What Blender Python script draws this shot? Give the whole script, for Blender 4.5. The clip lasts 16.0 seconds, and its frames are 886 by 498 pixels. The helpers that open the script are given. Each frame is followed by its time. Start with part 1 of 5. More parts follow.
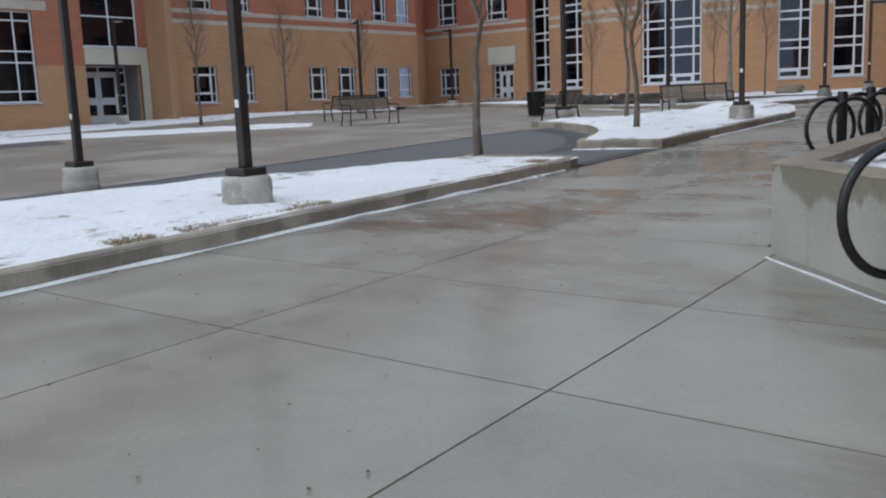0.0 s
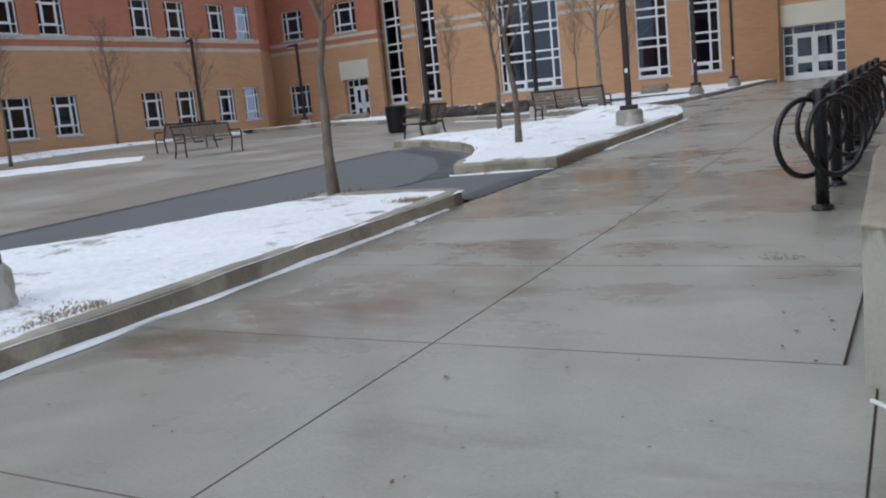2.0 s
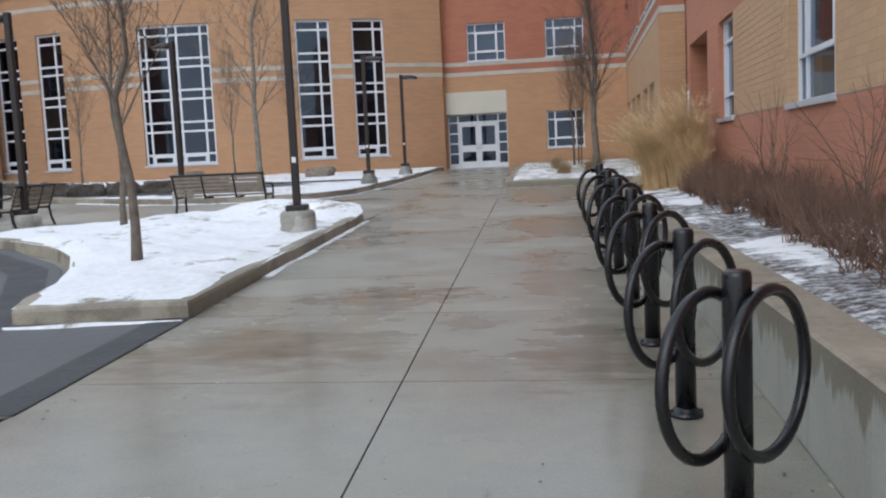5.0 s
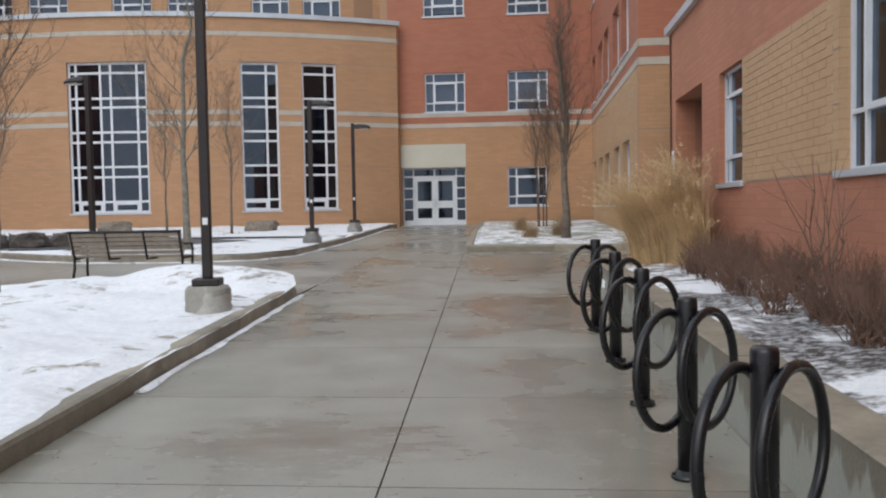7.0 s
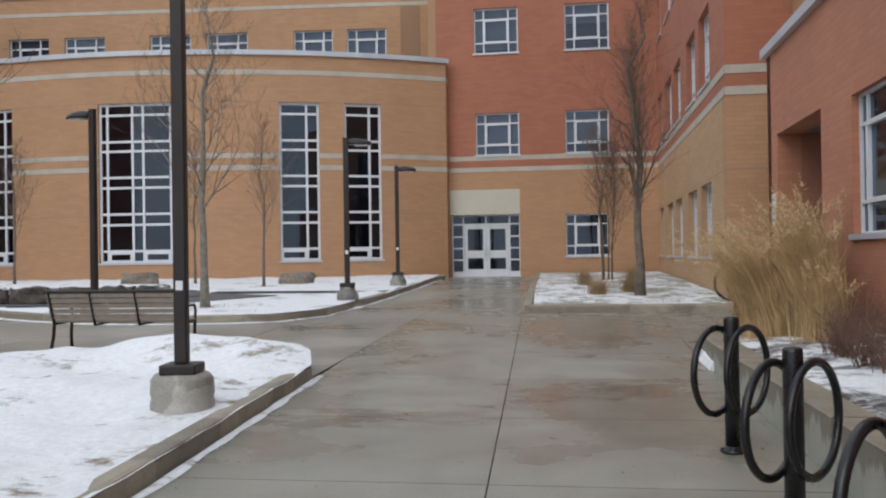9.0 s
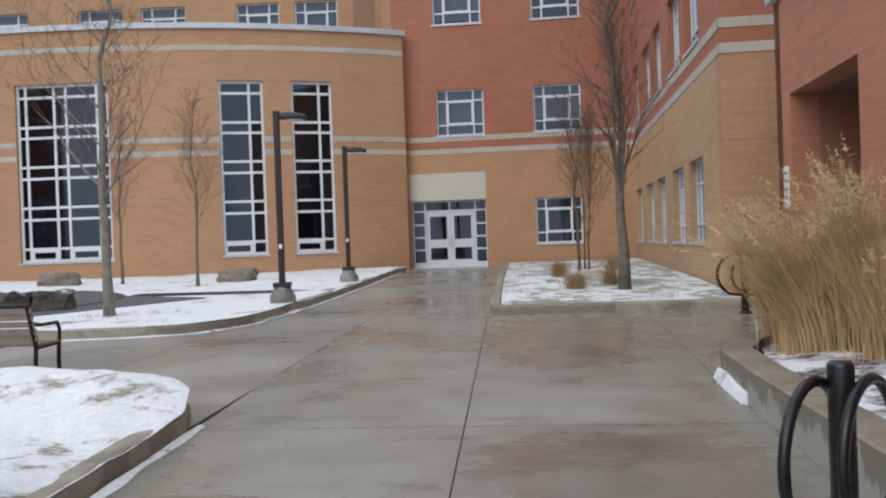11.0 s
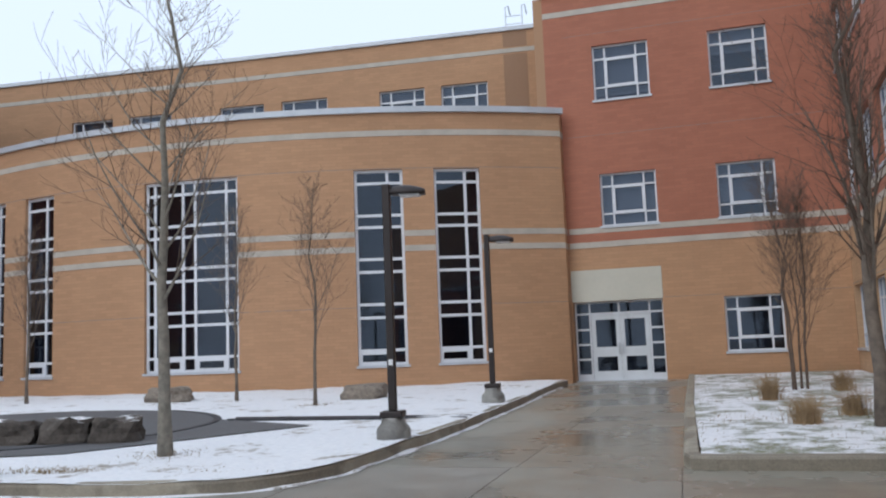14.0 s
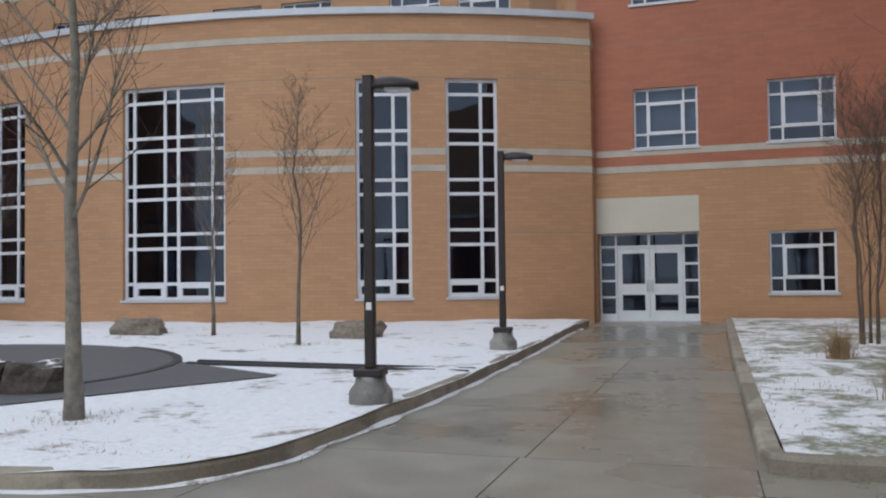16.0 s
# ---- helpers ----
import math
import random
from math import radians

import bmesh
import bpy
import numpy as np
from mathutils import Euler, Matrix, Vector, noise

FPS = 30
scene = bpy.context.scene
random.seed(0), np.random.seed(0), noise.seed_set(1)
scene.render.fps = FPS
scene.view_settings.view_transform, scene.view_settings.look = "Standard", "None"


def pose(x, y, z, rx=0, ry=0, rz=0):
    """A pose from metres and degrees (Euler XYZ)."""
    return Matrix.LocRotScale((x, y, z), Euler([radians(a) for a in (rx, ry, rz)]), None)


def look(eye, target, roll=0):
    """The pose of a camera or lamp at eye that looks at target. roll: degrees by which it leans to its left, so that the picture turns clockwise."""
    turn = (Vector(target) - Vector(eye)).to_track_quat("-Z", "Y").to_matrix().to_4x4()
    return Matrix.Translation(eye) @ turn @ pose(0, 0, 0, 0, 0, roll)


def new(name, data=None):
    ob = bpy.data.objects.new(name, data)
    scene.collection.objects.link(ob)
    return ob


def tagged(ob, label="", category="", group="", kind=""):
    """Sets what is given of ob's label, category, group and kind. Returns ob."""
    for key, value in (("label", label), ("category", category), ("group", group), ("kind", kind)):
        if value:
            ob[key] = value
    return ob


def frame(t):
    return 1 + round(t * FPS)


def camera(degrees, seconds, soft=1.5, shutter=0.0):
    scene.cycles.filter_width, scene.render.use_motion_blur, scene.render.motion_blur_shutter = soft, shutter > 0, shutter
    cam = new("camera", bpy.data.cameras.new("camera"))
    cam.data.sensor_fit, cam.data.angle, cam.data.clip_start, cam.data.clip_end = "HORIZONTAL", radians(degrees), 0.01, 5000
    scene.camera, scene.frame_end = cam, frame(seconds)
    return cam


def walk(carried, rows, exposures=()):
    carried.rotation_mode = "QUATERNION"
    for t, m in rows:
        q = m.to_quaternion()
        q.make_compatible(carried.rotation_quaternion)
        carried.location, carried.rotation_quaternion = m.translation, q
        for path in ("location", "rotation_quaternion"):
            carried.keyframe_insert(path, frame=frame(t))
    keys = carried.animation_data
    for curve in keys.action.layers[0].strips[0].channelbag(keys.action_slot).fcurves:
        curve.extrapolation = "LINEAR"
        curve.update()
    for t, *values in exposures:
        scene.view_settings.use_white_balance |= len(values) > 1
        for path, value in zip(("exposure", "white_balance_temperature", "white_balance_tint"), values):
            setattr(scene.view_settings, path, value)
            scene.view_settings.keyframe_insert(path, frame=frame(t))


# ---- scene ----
cam = camera(52.5, 16.0, soft=2.1)
PATH = [
    (0, (-0.093, 3.244, 1.813), (-1.337, 4.778, 1.495), -2.3),
    (0.5, (-0.562, 3.852, 1.798), (-1.799, 5.369, 1.386), -3.8),
    (1, (-0.988, 4.446, 1.835), (-2.092, 6.084, 1.522), -3.0),
    (1.5, (-1.433, 5.05, 1.882), (-2.506, 6.691, 1.487), -4.4),
    (2, (-1.853, 5.766, 1.907), (-2.855, 7.469, 1.599), -5.6),
    (2.5, (-2.327, 6.597, 1.926), (-3.169, 8.384, 1.616), -5.5),
    (3, (-2.61, 7.298, 1.986), (-3.323, 9.144, 1.702), -5.7),
    (3.5, (-2.906, 8.032, 2.041), (-3.461, 9.933, 1.764), -3.9),
    (4, (-3.065, 8.715, 2.07), (-3.521, 10.651, 1.863), -6.3),
    (4.2, (-3.138, 8.972, 2.114), (-3.538, 10.916, 1.868), -5.0),
    (6.3, (-3.615, 11.941, 2.323), (-3.856, 13.924, 2.222), -2.3),
    (6.5, (-3.651, 12.166, 2.344), (-3.894, 14.148, 2.238), -1.9),
    (7, (-3.759, 12.86, 2.396), (-3.949, 14.849, 2.303), -1.0),
    (7.5, (-3.82, 13.597, 2.46), (-4.095, 15.578, 2.512), -2.2),
    (8, (-3.946, 14.298, 2.495), (-4.247, 16.272, 2.594), -0.1),
    (8.2, (-3.988, 14.555, 2.475), (-4.297, 16.531, 2.486), -1.2),
    (10.3, (-4.237, 17.622, 2.564), (-4.512, 19.602, 2.626), -0.1),
    (10.5, (-4.221, 17.855, 2.555), (-4.489, 19.835, 2.631), -1.8),
    (11, (-4.206, 18.609, 2.569), (-4.439, 20.596, 2.554), -2.1),
    (11.5, (-4.379, 19.333, 2.611), (-4.597, 21.32, 2.573), -1.6),
    (12, (-4.31, 20.107, 2.655), (-4.587, 22.086, 2.574), -3.4),
    (12.5, (-4.428, 20.82, 2.664), (-4.651, 22.807, 2.622), -2.4),
    (13, (-4.479, 21.439, 2.674), (-4.777, 23.415, 2.772), -4.2),
    (13.5, (-4.612, 22.251, 2.739), (-5.039, 24.192, 2.96), -1.5),
    (14, (-4.686, 22.951, 2.719), (-5.269, 24.851, 2.946), -2.2),
    (14.5, (-4.854, 23.689, 2.774), (-5.475, 25.587, 2.89), -0.1),
    (15, (-4.919, 24.333, 2.813), (-5.52, 26.238, 2.921), -1.0),
    (15.5, (-5.017, 25.077, 2.91), (-5.676, 26.957, 3.086), 0.6),
    (16, (-5.29, 25.754, 2.884), (-5.921, 27.651, 2.95), -0.7),
]
walk(cam, [(t, look(eye, target, roll)) for t, eye, target, roll in PATH],
     [(0.0, -0.23, 6300, 10), (1.5, -0.13, 6300, 10), (2.5, -0.06, 6280, 10), (3.2, 0.02, 6280, 10), (4.2, 0.11, 6300, 10), (6.3, 0.15, 6500, 10), (7.2, 0.1, 6650, 10), (8.2, -0.02, 6650, 10), (10.5, 0.07, 6600, 10), (12.5, 0.15, 6300, 10), (14.0, -0.02, 6250, 10), (14.5, -0.02, 6280, 10), (15.0, 0.06, 6320, 10), (15.4, 0.0, 6350, 10), (16.0, -0.12, 6380, 10)])


# ---- world and light: even overcast winter daylight ----
world = bpy.data.worlds.new("overcast")
scene.world = world
world.use_nodes = True
wn, wl = world.node_tree.nodes, world.node_tree.links
wn.clear()
sky = wn.new("ShaderNodeTexSky")
sky.sky_type, sky.sun_disc = "NISHITA", False
sky.sun_elevation, sky.sun_rotation = radians(38), radians(200)
sky.air_density, sky.dust_density = 1.0, 4.0
veil = wn.new("ShaderNodeMix")
veil.data_type, veil.blend_type = "RGBA", "MIX"
veil.inputs["Factor"].default_value = 0.88
veil.inputs["B"].default_value = (7.0, 7.9, 9.0, 1)
back = wn.new("ShaderNodeBackground")
back.inputs["Strength"].default_value = 0.135
wout = wn.new("ShaderNodeOutputWorld")
wl.new(sky.outputs[0], veil.inputs["A"])
wl.new(veil.outputs["Result"], back.inputs[0])
wl.new(back.outputs[0], wout.inputs[0])
sun = new("sun", bpy.data.lights.new("sun", "SUN"))
sun.data.energy, sun.data.angle, sun.data.color = 0.7, radians(40), (1.0, 0.98, 0.95)
sun.matrix_world = look((-14, -22, 30), (0, 12, 0))


# ---- materials ----
def material(name):
    m = bpy.data.materials.new(name)
    m.use_nodes = True
    nt = m.node_tree
    b = nt.nodes["Principled BSDF"]
    return m, nt, b


def node(nt, kind, **values):
    n = nt.nodes.new(kind)
    for k, v in values.items():
        n.inputs[k.replace("_", " ")].default_value = v
    return n


def coords(nt, scale=(1, 1, 1)):
    geo = nt.nodes.new("ShaderNodeNewGeometry")
    mp = nt.nodes.new("ShaderNodeMapping")
    mp.inputs["Scale"].default_value = scale
    nt.links.new(geo.outputs["Position"], mp.inputs["Vector"])
    return mp.outputs[0]


def noise_out(nt, vec, scale, detail=4.0, rough=0.55):
    n = node(nt, "ShaderNodeTexNoise", Scale=scale, Detail=detail, Roughness=rough)
    nt.links.new(vec, n.inputs["Vector"])
    return n.outputs["Fac"]


def ramp(nt, fac, stops):
    r = nt.nodes.new("ShaderNodeValToRGB")
    while len(r.color_ramp.elements) < len(stops):
        r.color_ramp.elements.new(0.5)
    for e, (p, c) in zip(r.color_ramp.elements, stops):
        e.position = p
        e.color = (*c, 1) if len(c) == 3 else (c[0], c[0], c[0], 1)
    nt.links.new(fac, r.inputs[0])
    return r.outputs[0]


def mix(nt, fac, a, b, blend="MIX"):
    n = nt.nodes.new("ShaderNodeMix")
    n.data_type, n.blend_type = "RGBA", blend
    for sock, v in (("Factor", fac), ("A", a), ("B", b)):
        s = n.inputs[sock] if sock != "Factor" else n.inputs[0]
        if hasattr(v, "links"):
            nt.links.new(v, s)
        elif sock == "Factor":
            s.default_value = v
        else:
            s.default_value = (*v, 1)
    return n.outputs["Result"]


def bump(nt, b, height, strength, distance):
    n = node(nt, "ShaderNodeBump", Strength=strength, Distance=distance)
    nt.links.new(height, n.inputs["Height"])
    nt.links.new(n.outputs[0], b.inputs["Normal"])


def plain(name, color, rough=0.5, metal=0.0, vary=0.25, scale=6.0, relief=0.15, dist=0.004):
    """A painted or moulded surface with two scales of wear."""
    m, nt, b = material(name)
    v = coords(nt)
    n1, n2 = noise_out(nt, v, scale), noise_out(nt, v, scale * 9, 3)
    dark = tuple(c * (1 - vary) for c in color)
    light = tuple(min(1, c * (1 + vary)) for c in color)
    c1 = ramp(nt, n1, [(0.3, dark), (0.7, light)])
    c2 = mix(nt, 0.25, c1, ramp(nt, n2, [(0.35, dark), (0.65, light)]))
    nt.links.new(c2, b.inputs["Base Color"])
    nt.links.new(ramp(nt, n1, [(0.2, (max(0.05, rough - 0.12),)), (0.8, (min(1, rough + 0.12),))]), b.inputs["Roughness"])
    b.inputs["Metallic"].default_value = metal
    bump(nt, b, n2, relief, dist)
    return m


# leaf-stained hollows in the walk: x, y, half length and half width in metres
HOLLOWS = [(-4.9, 10.2, 0.90, 0.50), (-4.8, 12.0, 0.60, 0.40), (-3.8, 12.0, 0.70, 0.35), (-3.4, 10.7, 0.35, 0.30), (-2.7, 11.1, 0.35, 0.30), (-5.7, 16.3, 0.90, 0.50), (-5.8, 9.4, 0.60, 0.25), (-5.1, 9.5, 0.40, 0.20), (-5.1, 18.3, 0.80, 0.50), (-3.3, 16.1, 0.50, 0.70), (-4.0, 24.9, 0.90, 0.60), (-5.8, 23.4, 0.80, 0.40), (-6.6, 35.9, 0.35, 0.80), (-3.7, 28.9, 0.35, 0.30), (-8.5, 30.5, 0.70, 0.50), (-6.7, 35.9, 0.50, 0.50)]


def hollow_mask(nt):
    """Ragged patches where puddles have dried and left a brown film."""
    rag = noise_out(nt, coords(nt, (0.8, 2.0, 1)), 2.2, 6, 0.65)
    best = None
    for x, y, a, b in HOLLOWS:
        mp = nt.nodes.new("ShaderNodeMapping")
        mp.inputs["Location"].default_value = (-x / a, -y / b, 0)
        mp.inputs["Scale"].default_value = (1 / a, 1 / b, 0)
        geo = nt.nodes.new("ShaderNodeNewGeometry")
        nt.links.new(geo.outputs["Position"], mp.inputs["Vector"])
        far = nt.nodes.new("ShaderNodeVectorMath")
        far.operation = "LENGTH"
        nt.links.new(mp.outputs[0], far.inputs[0])
        if best is None:
            best = far.outputs["Value"]
        else:
            low = nt.nodes.new("ShaderNodeMath")
            low.operation = "MINIMUM"
            nt.links.new(best, low.inputs[0])
            nt.links.new(far.outputs["Value"], low.inputs[1])
            best = low.outputs[0]
    near = nt.nodes.new("ShaderNodeMath")
    near.operation = "MULTIPLY_ADD"
    near.inputs[1].default_value, near.inputs[2].default_value = -0.22, 0.30
    nt.links.new(best, near.inputs[0])
    total = nt.nodes.new("ShaderNodeMath")
    nt.links.new(near.outputs[0], total.inputs[0])
    nt.links.new(rag, total.inputs[1])
    return ramp(nt, total.outputs[0], [(0.50, (0,)), (0.62, (0.28,)), (0.80, (0.5,))])


def concrete_wet(name, base, stain, wet=0.5):
    """Damp concrete: broom grain, brown leaf stains, darker wet patches with a gloss."""
    m, nt, b = material(name)
    v = coords(nt)
    vs = coords(nt, (0.55, 1.5, 1))
    big = noise_out(nt, vs, 0.55, 5, 0.6)
    mid = noise_out(nt, v, 2.3, 5)
    fine = noise_out(nt, v, 60, 4)
    info = nt.nodes.new("ShaderNodeObjectInfo")
    slab = ramp(nt, info.outputs["Random"], [(0.0, (0.90, 0.90, 0.90)), (1.0, (1.06, 1.05, 1.03))])
    c = ramp(nt, mid, [(0.3, tuple(x * 0.86 for x in base)), (0.7, tuple(x * 1.1 for x in base))])
    c = mix(nt, 1.0, c, slab, "MULTIPLY")
    c = mix(nt, 0.14, c, ramp(nt, fine, [(0.35, tuple(x * 0.5 for x in base)), (0.65, tuple(x * 1.4 for x in base))]))
    stainmask = ramp(nt, big, [(0.61, (0,)), (0.72, (0.7,))])
    streak = ramp(nt, noise_out(nt, coords(nt, (0.8, 3.2, 1)), 1.6, 6, 0.7), [(0.34, (0.2,)), (0.58, (1.0,))])
    c = mix(nt, mix(nt, 1.0, stainmask, streak, "MULTIPLY"), c, stain)
    puddle = hollow_mask(nt)
    c = mix(nt, puddle, c, stain)
    wetmask = ramp(nt, noise_out(nt, v, 0.42, 4), [(0.38, (0,)), (0.56, (1,))])
    c = mix(nt, wetmask, c, mix(nt, 1.0, c, (0.80, 0.79, 0.77), "MULTIPLY"))
    speck = nt.nodes.new("ShaderNodeTexVoronoi")
    speck.inputs["Scale"].default_value = 2.4
    nt.links.new(v, speck.inputs["Vector"])
    c = mix(nt, ramp(nt, speck.outputs["Distance"], [(0.012, (0.8,)), (0.03, (0,))]), c, (0.05, 0.04, 0.03))
    nt.links.new(c, b.inputs["Base Color"])
    r1 = ramp(nt, wetmask, [(0.0, (0.52,)), (1.0, (0.52 - 0.34 * wet,))])
    r = mix(nt, 0.15, r1, ramp(nt, mid, [(0.3, (0.12,)), (0.7, (0.6,))]))
    nt.links.new(mix(nt, puddle, r, (0.04, 0.04, 0.04)), b.inputs["Roughness"])
    bump(nt, b, mix(nt, 0.3, fine, mid), 0.06, 0.003)
    return m


def brick(name, base, mortar, row=0.1, length=0.4, wobble=0.07):
    """Face brick in running bond; the wall's own coordinates come from the UV map, in metres."""
    m, nt, b = material(name)
    uv = nt.nodes.new("ShaderNodeUVMap")
    t = nt.nodes.new("ShaderNodeTexBrick")
    t.inputs["Scale"].default_value = 1.0
    t.inputs["Brick Width"].default_value, t.inputs["Row Height"].default_value = length, row
    t.inputs["Mortar Size"].default_value, t.inputs["Mortar Smooth"].default_value = 0.007, 0.3
    t.inputs["Color1"].default_value = (*[c * (1 - wobble) for c in base], 1)
    t.inputs["Color2"].default_value = (*[c * (1 + wobble) for c in base], 1)
    t.inputs["Mortar"].default_value = (*mortar, 1)
    nt.links.new(uv.outputs[0], t.inputs["Vector"])
    v = coords(nt)
    weather = ramp(nt, noise_out(nt, coords(nt, (1, 1, 0.5)), 0.35, 5, 0.6), [(0.3, (0.90, 0.885, 0.88)), (0.7, (1.05, 1.05, 1.05))])
    c = mix(nt, 1.0, t.outputs["Color"], weather, "MULTIPLY")
    grain = noise_out(nt, v, 28, 4)
    c = mix(nt, 0.12, c, ramp(nt, grain, [(0.3, tuple(x * 0.6 for x in base)), (0.7, tuple(min(1, x * 1.35) for x in base))]))
    nt.links.new(c, b.inputs["Base Color"])
    b.inputs["Roughness"].default_value = 0.82
    h = mix(nt, 0.35, ramp(nt, t.outputs["Fac"], [(0, (1,)), (1, (0,))]), grain)
    bump(nt, b, h, 0.5, 0.006)
    return m


def snow(name, cover, under):
    """Thin crusted snow; where it lies thin the ground under it shows through."""
    m, nt, b = material(name)
    v = coords(nt)
    n1, n2 = noise_out(nt, v, 0.9, 6, 0.65), noise_out(nt, v, 14, 6, 0.7)
    n3 = noise_out(nt, v, 3.2, 6, 0.7)
    white = ramp(nt, n2, [(0.3, (0.72, 0.74, 0.785)), (0.65, (0.885, 0.895, 0.915))])
    mask = mix(nt, 0.45, n1, n3)
    bare = ramp(nt, mask, [(cover, (1,)), (cover + 0.06, (0,))])
    patchy = mix(nt, 1.0, bare, ramp(nt, n2, [(0.36, (0.35,)), (0.56, (1,))]), "MULTIPLY")
    soil = ramp(nt, n2, [(0.35, tuple(c * 0.6 for c in under)), (0.7, tuple(c * 1.3 for c in under))])
    nt.links.new(mix(nt, patchy, white, soil), b.inputs["Base Color"])
    b.inputs["Roughness"].default_value = 0.7
    b.inputs["Subsurface Weight"].default_value = 0.0
    bump(nt, b, mix(nt, 0.5, n2, n3), 0.8, 0.04)
    return m


def glass(name, tint):
    m = bpy.data.materials.new(name)
    m.use_nodes = True
    nt = m.node_tree
    nt.nodes.clear()
    out = nt.nodes.new("ShaderNodeOutputMaterial")
    fres = node(nt, "ShaderNodeFresnel", IOR=1.48)
    clear = nt.nodes.new("ShaderNodeBsdfTransparent")
    clear.inputs[0].default_value = (*tint, 1)
    shine = nt.nodes.new("ShaderNodeBsdfGlossy")
    shine.inputs["Roughness"].default_value = 0.03
    shine.inputs["Color"].default_value = (0.70, 0.82, 1.0, 1)
    wav = node(nt, "ShaderNodeBump", Strength=0.06, Distance=0.02)
    nt.links.new(noise_out(nt, coords(nt), 1.3, 2), wav.inputs["Height"])
    nt.links.new(wav.outputs[0], shine.inputs["Normal"])
    lift = node(nt, "ShaderNodeMath")
    lift.operation = "MULTIPLY_ADD"
    lift.inputs[1].default_value, lift.inputs[2].default_value = 1.05, 0.028
    nt.links.new(fres.outputs[0], lift.inputs[0])
    sh = nt.nodes.new("ShaderNodeMixShader")
    nt.links.new(lift.outputs[0], sh.inputs[0])
    nt.links.new(clear.outputs[0], sh.inputs[1])
    nt.links.new(shine.outputs[0], sh.inputs[2])
    nt.links.new(sh.outputs[0], out.inputs[0])
    return m


M_CONC = concrete_wet("damp_concrete", (0.30, 0.288, 0.247), (0.135, 0.10, 0.068), 0.95)
M_PLAZA = concrete_wet("plaza_concrete", (0.32, 0.30, 0.265), (0.16, 0.12, 0.09), 0.5)
M_JOINT = plain("joint_dirt", (0.13, 0.112, 0.09), 0.9, 0, 0.4, 5, 0.4)


def patchy(name, dry, wet, scale=1.1):
    """Concrete with sharp-edged damp patches, grime and a coarse grain."""
    m, nt, b = material(name)
    v = coords(nt)
    blot, grime, fine = noise_out(nt, v, scale, 4, 0.5), noise_out(nt, v, 5.0, 5), noise_out(nt, v, 48, 4)
    mask = ramp(nt, blot, [(0.49, (0,)), (0.525, (1,))])
    c = ramp(nt, grime, [(0.3, tuple(x * 0.8 for x in dry)), (0.7, tuple(x * 1.12 for x in dry))])
    d = ramp(nt, grime, [(0.3, tuple(x * 0.8 for x in wet)), (0.7, tuple(x * 1.15 for x in wet))])
    c = mix(nt, mask, c, d)
    c = mix(nt, 0.16, c, ramp(nt, fine, [(0.35, tuple(x * 0.45 for x in dry)), (0.65, tuple(x * 1.4 for x in dry))]))
    nt.links.new(c, b.inputs["Base Color"])
    nt.links.new(ramp(nt, mask, [(0, (0.85,)), (1, (0.55,))]), b.inputs["Roughness"])
    bump(nt, b, mix(nt, 0.4, fine, grime), 0.5, 0.007)
    return m


M_KERB = patchy("kerb_concrete", (0.35, 0.315, 0.25), (0.2, 0.175, 0.135))


def streaked(name, base, stain):
    """Cast concrete with dark run-off that hangs from its top in drips, and pale lime bloom; the UV map gives metres along and below the top."""
    m, nt, b = material(name)
    v = coords(nt)
    uv = nt.nodes.new("ShaderNodeUVMap")
    sep = nt.nodes.new("ShaderNodeSeparateXYZ")
    nt.links.new(uv.outputs[0], sep.inputs[0])
    along = nt.nodes.new("ShaderNodeCombineXYZ")
    nt.links.new(sep.outputs["X"], along.inputs["X"])
    drip = noise_out(nt, along.outputs[0], 3.2, 5, 0.65)
    blot, fine = noise_out(nt, v, 1.6, 5), noise_out(nt, v, 45, 3)
    run = noise_out(nt, coords(nt, (5, 5, 0.45)), 1.0, 5, 0.6)
    c = ramp(nt, blot, [(0.3, tuple(x * 0.85 for x in base)), (0.7, tuple(x * 1.1 for x in base))])
    c = mix(nt, ramp(nt, run, [(0.26, (0.4,)), (0.36, (0,))]), c, (0.5, 0.5, 0.46))
    c = mix(nt, ramp(nt, run, [(0.56, (0,)), (0.72, (0.45,))]), c, stain)
    reach = node(nt, "ShaderNodeMath")
    reach.operation = "MULTIPLY_ADD"
    reach.inputs[1].default_value, reach.inputs[2].default_value = 1.1, -0.37
    nt.links.new(drip, reach.inputs[0])
    wet = node(nt, "ShaderNodeMath")
    wet.operation = "SUBTRACT"
    nt.links.new(reach.outputs[0], wet.inputs[0])
    nt.links.new(sep.outputs["Y"], wet.inputs[1])
    c = mix(nt, ramp(nt, wet.outputs[0], [(0.0, (0,)), (0.05, (0.85,))]), c, stain)
    c = mix(nt, 0.12, c, ramp(nt, fine, [(0.35, tuple(x * 0.5 for x in base)), (0.65, tuple(x * 1.4 for x in base))]))
    nt.links.new(c, b.inputs["Base Color"])
    b.inputs["Roughness"].default_value = 0.62
    bump(nt, b, mix(nt, 0.4, fine, blot), 0.3, 0.005)
    return m


